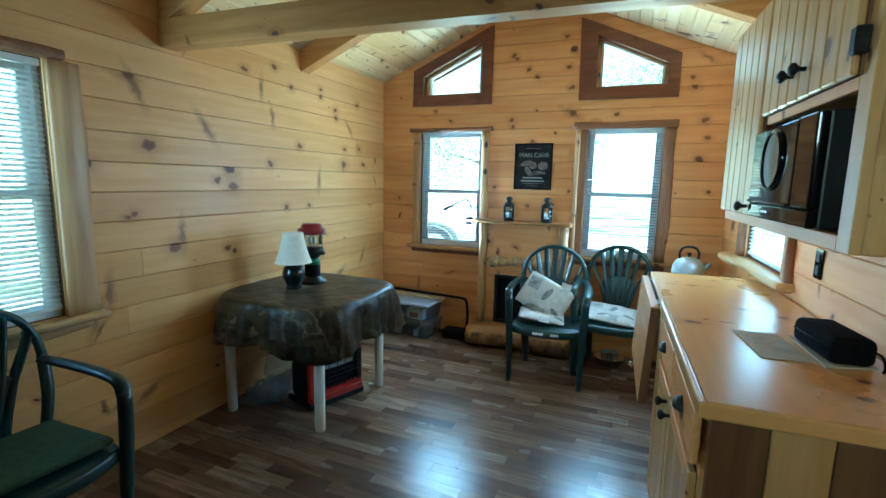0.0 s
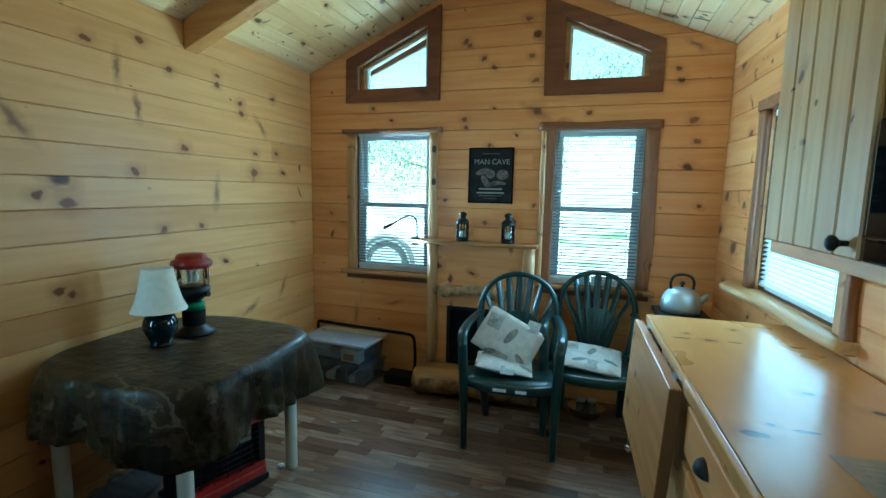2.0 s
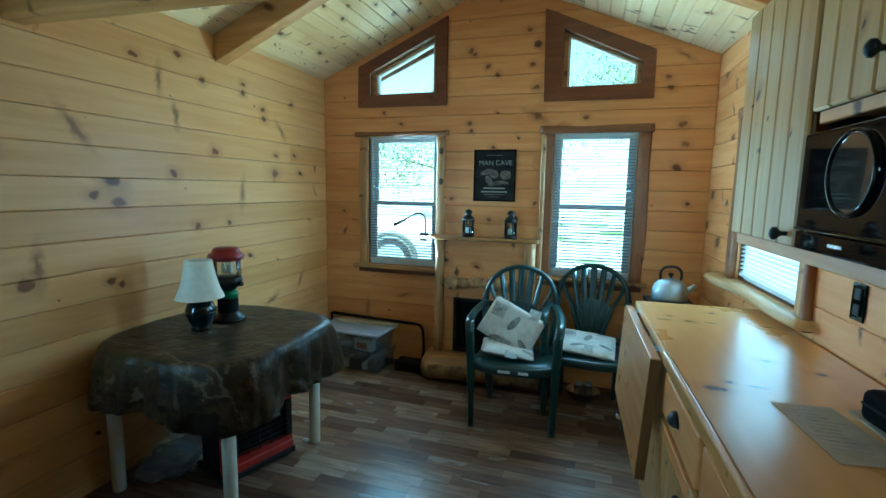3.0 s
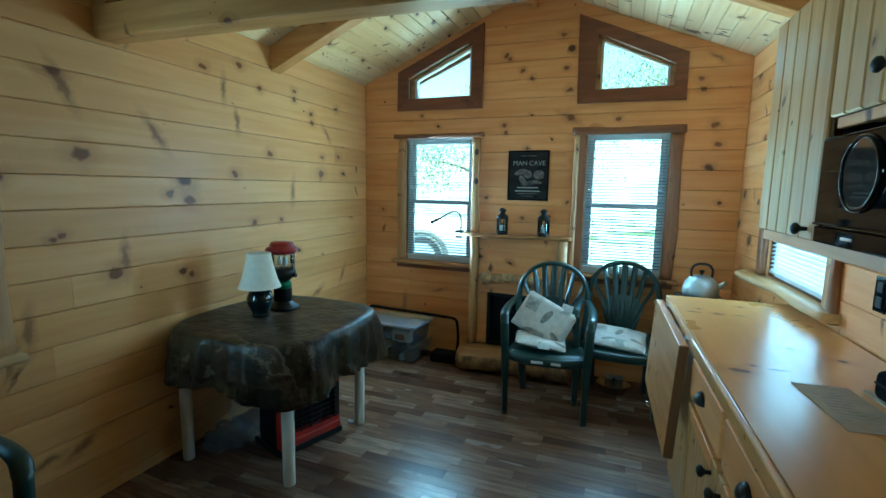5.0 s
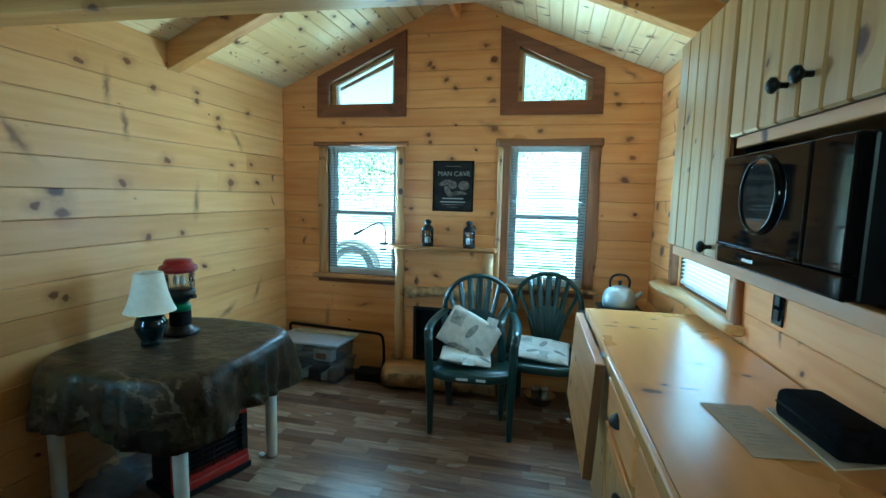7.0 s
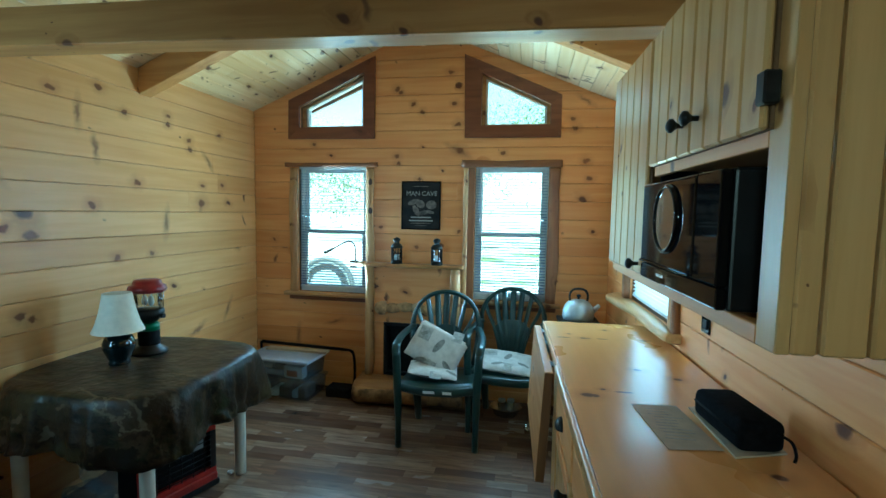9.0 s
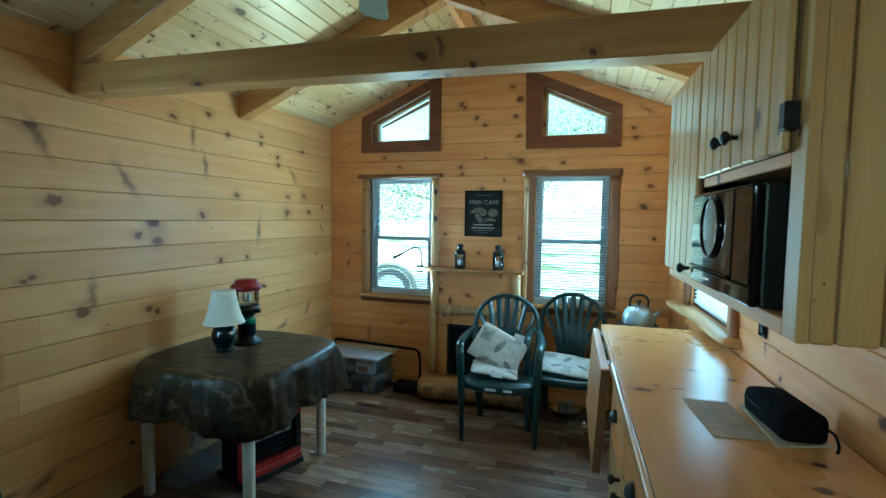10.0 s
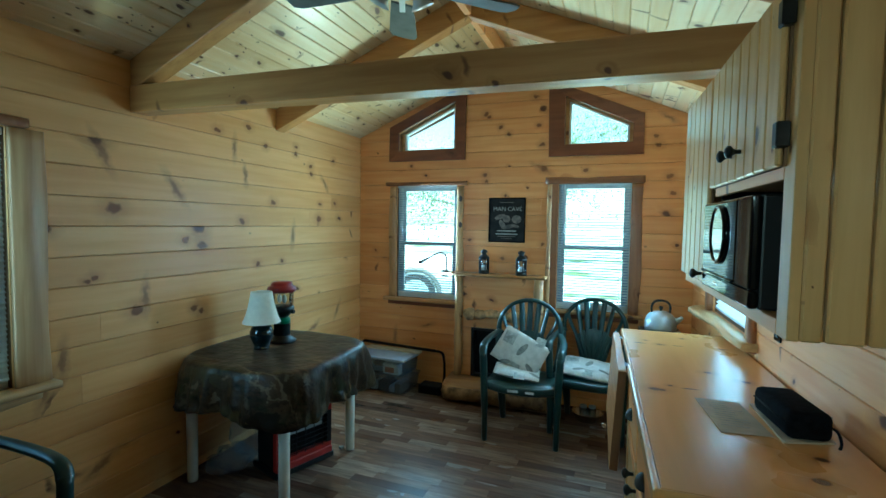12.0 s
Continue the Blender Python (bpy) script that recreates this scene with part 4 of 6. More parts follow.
# countertop with its nosing; the far end carries a folded-down leaf
top = thing("countertop", "glossy honey pine countertop with dark knots", "countertop", RIGHT)
part("slab", box(0.012, WALL_R - 0.013, -1.672, 0.0, 0.868, 0.9, 0.0015), M["counter"], top)
part("far_edge", box(0.002, 0.0112, -0.7215, 0.0, 0.868, 0.8995, 0.002), M["counter"], top)
part("nosing", box(-0.006, 0.0112, -1.684, -0.722, 0.862, 0.9015, 0.006, 3), M["counter"], top, "rounded front edge")
part("end_nosing", box(-0.006, WALL_R - 0.014, -1.686, -1.6725, 0.862, 0.9015, 0.006, 3), M["counter"], top)

base = thing("base_cabinet", "pine base cabinet with two drawers and beadboard doors", "cabinet", RIGHT)
rbox("body", 0.046, WALL_R - 0.016, -1.63, -0.735, 0.09, 0.866, "pine_z", base)
rbox("toe_kick", 0.10, WALL_R - 0.02, -1.60, -0.75, 0.0, 0.0895, "matt_black", base)
for z0, z1 in ((0.835, 0.864), (0.69, 0.712), (0.09, 0.125)):
    rbox("rail", 0.022, 0.0455, -1.63, -0.735, z0, z1, "pine_y", base, bevel=0.002)
for y0, y1 in ((-1.63, -1.595), (-1.2, -1.165), (-0.77, -0.735)):
    rbox("stile", 0.0215, 0.045, y0, y1, 0.1255, 0.689, "pine_z", base, bevel=0.002)
for y0, y1, yp in ((-1.165, -0.755, -0.946), (-1.61, -1.2, -1.42)):
    d = rbox("drawer_front", 0.002, 0.0208, y0, y1, 0.705, 0.842, "pine_y", base, bevel=0.006)
    cup_pull(d, yp, 0.777, 0.002)
for y0, y1, yk in ((-1.172, -0.755, -1.13), (-1.61, -1.193, -1.235)):
    door = rbox("door", 0.008, 0.0206, y0 + 0.05, y1 - 0.05, 0.16, 0.64, "pine_z", base)
    for k in range(4):
        w = (y1 - y0 - 0.1) / 4
        part("board", box(0.004, 0.0078, y0 + 0.05 + k * w + 0.002, y0 + 0.05 + (k + 1) * w - 0.002, 0.162, 0.638, 0.0018), M["pine_z"], door)
    for s0, s1 in ((y0, y0 + 0.0495), (y1 - 0.0495, y1)):
        part("stile", box(0.0, 0.0206, s0, s1, 0.115, 0.685, 0.004, 2), M["pine_z"], door)
    for s0, s1 in ((0.115, 0.1595), (0.6405, 0.685)):
        part("rail", box(0.0, 0.0206, y0 + 0.05, y1 - 0.05, s0, s1, 0.004, 2), M["pine_y"], door)
    knob(door, yk, 0.645, 0.0)
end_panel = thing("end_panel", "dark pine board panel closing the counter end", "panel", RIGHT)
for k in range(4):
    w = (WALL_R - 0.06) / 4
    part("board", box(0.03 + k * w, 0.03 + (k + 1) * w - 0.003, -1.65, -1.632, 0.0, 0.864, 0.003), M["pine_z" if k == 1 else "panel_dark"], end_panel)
side = thing("side_cabinet", "recessed pine cabinet under the far counter end", "cabinet", RIGHT)
rbox("body", 0.07, WALL_R - 0.016, -0.73, -0.02, 0.0, 0.866, "pine_z", side)
leaf = thing("drop_leaf", "folded-down pine table leaf hanging from the counter", "table leaf", RIGHT)
tilt = Matrix.Translation((-0.007, 0, 0.872)) @ Matrix.Rotation(radians(3), 4, "Y")
part("panel", box(-0.034, 0.0, -0.73, 0.008, -0.43, 0.0, 0.004, 2), M["leaf_pine"], leaf, m=tilt)
part("end_grain", box(-0.033, -0.001, -0.733, -0.7304, -0.428, -0.003, 0.0008), M["panel_dark"], leaf, "dark end grain edge", m=tilt)
for y in (-0.62, -0.1):
    part("hinge", box(-0.02, 0.016, y - 0.03, y + 0.03, 0.868, 0.872, 0.001), M["iron"], leaf, "dark steel hinge")
part("latch", tube(smooth_path([(-0.07, -0.36, 0.475), (-0.085, -0.355, 0.485), (-0.09, -0.34, 0.47), (-0.075, -0.33, 0.455)]), 0.005, 8), M["chrome"], leaf, "chrome latch")

# wall cabinet with the microwave bay
CF, CT = 0.22, 1.962
cab = thing("wall_cabinet", "pine wall cabinet with beadboard doors and a microwave bay", "cabinet", RIGHT)
part("back", box(WALL_R - 0.016, WALL_R - 0.002, -1.69, -0.578, 1.25, CT, 0.0), M["pine_z"], cab)
part("top", box(CF + 0.02, WALL_R - 0.017, -1.672, -0.596, CT - 0.018, CT, 0.0), M["pine_y"], cab)
part("bottom", box(CF + 0.02, WALL_R - 0.017, -1.672, -0.596, 1.25, 1.272, 0.0), M["pine_y"], cab)
part("far_side", box(CF + 0.02, WALL_R - 0.017, -0.595, -0.578, 1.25, CT, 0.002), M["pine_z"], cab)
# divider coloured matt black to hold the shade inside the microwave bay
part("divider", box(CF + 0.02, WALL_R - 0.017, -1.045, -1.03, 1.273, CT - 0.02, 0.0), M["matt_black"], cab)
part("shelf", box(CF + 0.02, WALL_R - 0.017, -1.672, -1.0455, 1.585, 1.6, 0.0), M["pine_y"], cab)
# added black sheet before the pine back, standing in for the bay's deep shade
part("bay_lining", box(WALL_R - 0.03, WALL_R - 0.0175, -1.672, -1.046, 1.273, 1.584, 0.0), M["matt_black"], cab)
for x0, x1 in ((CF + 0.022, 0.279), (0.284, 0.347), (0.352, 0.44), (0.445, WALL_R - 0.002)):
    part("end_board", box(x0, x1, -1.692, -1.673, 1.25, CT, 0.004), M["pine_z"], cab)
part("stile", box(CF, CF + 0.0215, -1.69, -1.632, 1.25, CT, 0.002), M["pine_z"], cab)
part("bottom_rail", box(CF, CF + 0.02, -1.631, -0.578, 1.25, 1.283, 0.002), M["pine_y"], cab)
part("bay_rail", box(CF, CF + 0.02, -1.631, -1.04, 1.571, 1.602, 0.002), M["pine_y"], cab)


def bead_door(y0, y1, z0, z1, knob_y, knob_z, boards, hinges=None):
    d = part("door", box(CF - 0.006, CF - 0.0005, y0, y1, z0, z1, 0.0), M["plywood"], cab)
    w = (y1 - y0) / boards
    for k in range(boards):
        part("board", box(CF - 0.02, CF - 0.0062, y0 + k * w + 0.002, y0 + (k + 1) * w - 0.002, z0, z1, 0.0045), M["pine_z"], d)
    knob(d, knob_y, knob_z, CF - 0.02)
    for z in hinges or ():
        part("hinge", box(CF - 0.026, CF - 0.0005, y0 - 0.015, y0 + 0.012, z - 0.026, z + 0.026, 0.003), M["iron"], d, "black iron hinge")


bead_door(-1.028, -0.582, 1.285, CT - 0.004, -0.99, 1.315, 5)
bead_door(-1.345, -1.045, 1.597, CT - 0.004, -1.305, 1.665, 4)
bead_door(-1.645, -1.349, 1.597, CT - 0.004, -1.39, 1.665, 4, (1.66, 1.90))

mw = thing("microwave", "glossy black microwave with a round door window", "microwave", RIGHT)
MX = 0.186
part("body", box(MX + 0.022, 0.50, -1.555, -1.062, 1.287, 1.548, 0.006, 2), M["black"], mw)
door = part("door", box(MX, MX + 0.0215, -1.44, -1.064, 1.33, 1.546, 0.008, 3), M["gloss_black"], mw)
part("control_panel", box(MX, MX + 0.0215, -1.555, -1.442, 1.33, 1.546, 0.006, 3), M["gloss_black"], mw)
part("lower_trim", box(MX + 0.002, MX + 0.0215, -1.555, -1.064, 1.288, 1.329, 0.005, 2), M["gloss_black"], mw)
turn = Matrix.Translation((MX, -1.272, 1.452)) @ Matrix.Rotation(radians(-90), 4, "Y")
bm = lathe([(0.0735, 0.0002), (0.0735, 0.0072), (0.075, 0.0095), (0.079, 0.0095), (0.0825, 0.007), (0.084, 0.0002)], 48, cap=False)
bmesh.ops.transform(bm, matrix=turn, verts=bm.verts[:])
part("ring", bm, M["gloss_black"], door, "thick black ring round the door window", smooth=True)
bm = bmesh.new()
bmesh.ops.create_circle(bm, cap_ends=True, segments=48, radius=0.0732, matrix=turn @ Matrix.Translation((0, 0, 0.0055)))
bmesh.ops.create_circle(bm, cap_ends=True, segments=48, radius=0.0732, matrix=turn @ Matrix.Translation((0, 0, 0.003)))
part("door_window", bm, M["mirror_black"], door, "round glossy porthole")
part("door_grip", box(MX - 0.006, MX + 0.001, -1.43, -1.075, 1.3335, 1.339, 0.0015), M["gloss_black"], door)
part("badge", box(MX + 0.0005, MX + 0.003, -1.262, -1.212, 1.306, 1.314, 0.001), M["chrome"], mw, "small bright badge")
outlet = thing("wall_outlet", "black outlet plate on the pine wall", "outlet", RIGHT)
part("plate", box(WALL_R - 0.007, WALL_R - 0.0005, -0.70, -0.63, 1.035, 1.15, 0.003, 2), M["gloss_black"], outlet)
for z in (1.068, 1.117):
    part("socket", box(WALL_R - 0.010, WALL_R - 0.0068, -0.683, -0.647, z - 0.017, z + 0.017, 0.003), M["black"], outlet)

# things on the counter
bm = bmesh.new()
prism([(0.186, -1.048), (0.206, -1.314), (0.337, -1.297), (0.315, -1.04)], lambda u, v, d: (u, v, d), 0.9016, 0.9026, bm=bm)
sheet = thing("paper_sheet", "creased buff paper sheet lying on the counter", "paper", RIGHT)
part("sheet", bm, M["paper"], sheet)
rng = random.Random(4)
for i in range(11):
    y = -1.075 - i * 0.018
    x = 0.215 + rng.uniform(0, 0.01)
    part("text_line", box(x, x + rng.uniform(0.05, 0.085), y - 0.0025, y + 0.0025, 0.9027, 0.9029), M["print_light"], sheet)
bm = bmesh.new()
prism([(0.347, -1.332), (0.478, -1.292), (0.492, -1.0), (0.345, -1.05)], lambda u, v, d: (u, v, d), 0.9016, 0.906, bm=bm)
single("booklet", bm, M["paper"], "buff booklet under the black case", "booklet", RIGHT)
bag = thing("soft_case", "black zipped soft case lying on the counter", "case", RIGHT @ Matrix.Translation((0.405, -1.197, 0.9062)) @ Matrix.Rotation(radians(5), 4, "Z"))
part("body", box(-0.055, 0.055, -0.114, 0.114, 0.0, 0.076, 0.02, 4), M["cloth_black"], bag, smooth=True)
part("zip", tube([(-0.0555, -0.10, 0.043), (-0.0555, 0.10, 0.043)], 0.003, 6), M["matt_black"], bag)
part("strap", tube(smooth_path([(0.03, -0.110, 0.05), (0.045, -0.138, 0.045), (0.05, -0.150, 0.02), (0.045, -0.153, 0.004)]), 0.0035, 8), M["cloth_black"], bag, "wrist strap")

# stove behind the counter with the kettle
stove = thing("stove", "low black iron stove beside the counter", "stove", RIGHT)
part("body", box(0.17, 0.40, 0.585, 0.80, 0.12, 0.737, 0.01, 2), M["iron"], stove)
part("top_plate", box(0.155, 0.415, 0.57, 0.815, 0.738, 0.76, 0.004, 2), M["iron"], stove)
for x in (0.20, 0.37):
    for y in (0.615, 0.77):
        part("leg", box(x - 0.02, x + 0.02, y - 0.02, y + 0.02, 0.0, 0.119, 0.003), M["iron"], stove)
kettle = thing("kettle", "brushed aluminium kettle with a black handle", "kettle", RIGHT @ Matrix.Translation((0.283, 0.69, 0.76)))
part("body", lathe([(0.082, 0.0), (0.098, 0.006), (0.102, 0.03), (0.099, 0.068), (0.088, 0.10), (0.066, 0.125), (0.038, 0.137), (0.001, 0.141)], 32), M["alu"], kettle, smooth=True)
part("lid_knob", lathe([(0.008, 0.0), (0.008, 0.012), (0.015, 0.018), (0.014, 0.028), (0.001, 0.032)], 14, z=0.141), M["black"], kettle, smooth=True)
part("handle", tube(smooth_path([(-0.055, 0, 0.126), (-0.058, 0, 0.168), (-0.04, 0, 0.2), (0.0, 0, 0.21), (0.04, 0, 0.2), (0.058, 0, 0.168), (0.055, 0, 0.126)]), 0.0075, 8), M["black"], kettle, "black bail handle", smooth=True)
part("spout", tube([(0.085, 0, 0.06), (0.115, 0, 0.085), (0.135, 0, 0.105)], [0.022, 0.016, 0.012], 12), M["alu"], kettle, smooth=True)


# ---- fireplace and mantel ----
FY = 3.955
fire = thing("mantel_surround", "pale pine fireplace surround with live-edge shelf", "fireplace")
for a in ((-0.945, -0.859, 0.165, 0.588), (-0.399, -0.315, 0.165, 0.588), (-0.945, -0.315, 0.589, 1.03)):
    bm = bmesh.new()
    prism(rect(*a), lambda u, w, d: (u, FY - d, w), -0.055, 0.0, bm=bm)
    part("front_panel", bm, M["pine_x"], fire)
for x, s in ((-0.972, 1), (-0.292, 2)):
    rng = random.Random(s)
    path = [(x + rng.uniform(-0.006, 0.006), FY - 0.012, 0.165 + 0.867 * i / 8) for i in range(9)]
    part("post", tube(path, [0.036 + rng.uniform(-0.003, 0.004) for _ in path], 10), M["raw_z"], fire, "peeled log post", smooth=True)
bm = bmesh.new()
rings = []
for i in range(23):
    t = i / 22
    x = -1.10 + 0.865 * t
    fr = 3.875 + 0.012 * math.sin(t * 8 + 1) + 0.006 * math.sin(t * 21)
    if t < 0.1:
        fr += 0.06 * (1 - t / 0.1)
    rings.append([(x, y, z) for y, z in ((END - PROUD, 1.032), (fr + 0.015, 1.032), (fr, 1.043), (fr + 0.004, 1.058), (END - PROUD, 1.058))])
part("mantel_shelf", bm_rings(bm, rings), M["raw_x"], fire, "live-edge mantel shelf board")
rng = random.Random(8)
for i in range(6):
    bm = bmesh.new()
    bmesh.ops.create_icosphere(bm, subdivisions=2, radius=1)
    sx, sz = rng.uniform(0.055, 0.075), rng.uniform(0.038, 0.055)
    for v in bm.verts:
        k = 1 + 0.28 * noise.noise(v.co * 1.7 + Vector((i * 5, 0, 0)))
        v.co = Vector((v.co.x * sx * k, v.co.y * 0.03 * k, v.co.z * sz * k))
    part("stone", bm, M["stone"], fire, "" if i else "rough tan stone", Matrix.Translation((-0.87 + i * 0.096, FY - 0.02, 0.715 + rng.uniform(-0.012, 0.012))), smooth=True)
box_in = thing("firebox", "black empty firebox opening in the surround", "firebox")
bm = bmesh.new()
bm_box(bm, -0.857, -0.401, 4.0, 4.009, 0.168, 0.587)
part("back", bm, M["matt_black"], box_in)
bm = bmesh.new()
for a in ((-0.857, -0.835, 0.168, 0.587), (-0.423, -0.401, 0.168, 0.587), (-0.834, -0.424, 0.565, 0.587), (-0.834, -0.424, 0.168, 0.19)):
    bm_box(bm, a[0], a[1], FY - 0.01, 3.999, a[2], a[3])
part("trim", bm, M["black"], box_in)
hearth = thing("hearth_slab", "split log hearth slab on the floor", "hearth")
bm = bmesh.new()
rings = []
for i in range(25):
    t = i / 24
    x = -1.045 + 0.86 * t
    k = noise.noise(Vector((t * 4, 0.3, 2)))
    fr = 3.70 + 0.025 * k + 0.05 * t + (0.05 * (1 - t / 0.08) if t < 0.08 else 0)
    h = 0.155 + 0.008 * k
    rings.append([(x, y, z) for y, z in ((END - PROUD - 0.001, 0.0), (fr + 0.05, 0.0), (fr + 0.012, 0.035), (fr, 0.08), (fr + 0.022, 0.125), (fr + 0.06, h), (END - PROUD - 0.001, 0.163))])
part("slab", bm_rings(bm, rings), M["raw_x"], hearth)
bm = bmesh.new()
rings = []
for i in range(25):
    t = i / 24
    x = -1.04 + 0.85 * t
    k = noise.noise(Vector((t * 4, 0.3, 2)))
    fr = 3.70 + 0.025 * k + 0.05 * t + (0.05 * (1 - t / 0.08) if t < 0.08 else 0)
    rings.append([(x, fr + a, z + 0.004 * noise.noise(Vector((t * 30, z * 20, 1)))) for a, z in ((0.052, 0.001), (0.0, 0.034), (-0.012, 0.08), (0.008, 0.118), (0.028, 0.128), (0.03, 0.02))])
part("bark", bm_rings(bm, rings), M["bark"], hearth, "rough bark edge", smooth=True)


def candle_lantern(x, y):
    o = thing("candle_lantern", "small black metal candle lantern on the mantel shelf", "lantern", Matrix.Translation((x, y, 1.058)), group="black lanterns on the mantel")
    part("base", lathe([(0.046, 0.0), (0.046, 0.018), (0.040, 0.026), (0.03, 0.03)], 6), M["iron"], o)
    for i in range(6):
        a = 2 * math.pi * i / 6
        part("post", tube([(0.040 * math.cos(a), 0.040 * math.sin(a), 0.02), (0.040 * math.cos(a), 0.040 * math.sin(a), 0.125)], 0.005, 6), M["iron"], o)
    part("glass", lathe([(0.037, 0.03), (0.037, 0.12)], 6, cap=False), M["globe"], o, "clear glass panes")
    part("roof", lathe([(0.047, 0.12), (0.047, 0.132), (0.034, 0.152), (0.022, 0.158), (0.02, 0.172), (0.03, 0.178), (0.026, 0.194), (0.008, 0.203), (0.001, 0.204)], 16), M["iron"], o)
    part("candle", lathe([(0.02, 0.03), (0.02, 0.07), (0.001, 0.071)], 12), M["white"], o, "white candle")


candle_lantern(-0.752, 3.935)
candle_lantern(-0.437, 3.935)

lamp = thing("gooseneck_light", "black clip light with a bent thin neck", "clip lamp")
part("neck", tube(smooth_path([(-1.075, 3.90, 1.058), (-1.075, 3.9, 1.16), (-1.09, 3.9, 1.205), (-1.13, 3.9, 1.222), (-1.19, 3.9, 1.20), (-1.25, 3.9, 1.165)]), 0.0055, 8), M["matt_black"], lamp, smooth=True)
part("head", tube([(-1.245, 3.9, 1.168), (-1.30, 3.9, 1.140), (-1.33, 3.9, 1.127)], [0.008, 0.012, 0.012], 10), M["matt_black"], lamp, "small cylinder lamp head")
part("clip", box(-1.115, -1.055, 3.875, 3.92, 1.0585, 1.072, 0.003), M["matt_black"], lamp)
part("clip_jaw", box(-1.112, -1.06, 3.872, 3.90, 1.018, 1.030, 0.003), M["matt_black"], lamp)

sign = thing("wall_sign", "dark tin sign with pale lettering", "sign")
part("plate", box(-0.737, -0.427, END - PROUD + 0.004, END - PROUD + 0.0118, 1.322, 1.696, 0.001), M["sign"], sign, m=Matrix.Translation((0, -0.012, 0)))
SY = END - PROUD - 0.0085


def text(body, size, x, z, parent, mat="letter"):
    cu = bpy.data.curves.new("lettering", "FONT")
    cu.body, cu.size, cu.extrude, cu.align_x = body, size, 0.0006, "CENTER"
    tmp = bpy.data.objects.new("t", cu)
    me = bpy.data.meshes.new_from_object(tmp)
    bpy.data.objects.remove(tmp)
    me.materials.append(M[mat])
    o = new("lettering", me)
    o.parent = parent
    o.matrix_local = Matrix.Translation((x, SY - 0.0012, z)) @ Matrix.Rotation(radians(90), 4, "X")
    return o


text("MAN", 0.05, -0.645, 1.585, sign)
text("CAVE", 0.05, -0.515, 1.585, sign)
for i, (px, pz, rx, rz, ang) in enumerate(((-0.64, 1.535, 0.05, 0.02, 0.3), (-0.585, 1.52, 0.035, 0.03, -0.4), (-0.62, 1.47, 0.022, 0.045, 0.5), (-0.50, 1.515, 0.042, 0.035, 0.0), (-0.56, 1.455, 0.06, 0.016, 0.2), (-0.51, 1.46, 0.035, 0.012, -0.2))):
    bm = bmesh.new()
    out = [(px + rx * math.cos(t) * math.cos(ang) - rz * math.sin(t) * math.sin(ang), pz + rx * math.cos(t) * math.sin(ang) + rz * math.sin(t) * math.cos(ang)) for t in [2 * math.pi * k / 12 for k in range(12)]]
    prism(out, lambda u, w, d: (u, SY - d, w), 0.0, 0.0010 + i * 0.00012, bm=bm)
    part("picture_patch", bm, M["sign_mid"], sign)
for i, (z, wid) in enumerate(((1.418, 0.16), (1.392, 0.19), (1.372, 0.16), (1.656, 0.12), (1.354, 0.09))):
    part("text_line", box(-0.582 - wid / 2, -0.582 + wid / 2, SY - 0.0012, SY, z - (0.005 if i < 2 else 0.0025), z + (0.005 if i < 2 else 0.0025)), M["letter" if i < 2 else "sign_mid"], sign)
bm = bmesh.new()
for a in ((-0.737, -0.427, 1.688, 1.696), (-0.737, -0.427, 1.322, 1.33), (-0.737, -0.729, 1.33, 1.688), (-0.435, -0.427, 1.33, 1.688)):
    bm_box(bm, a[0], a[1], SY - 0.0015, SY, a[2], a[3])
part("border", bm, M["gloss_black"], sign)
part("hanger", tube([(-0.60, SY, 1.696), (-0.582, SY, 1.715), (-0.564, SY, 1.696)], 0.002, 6), M["iron"], sign)


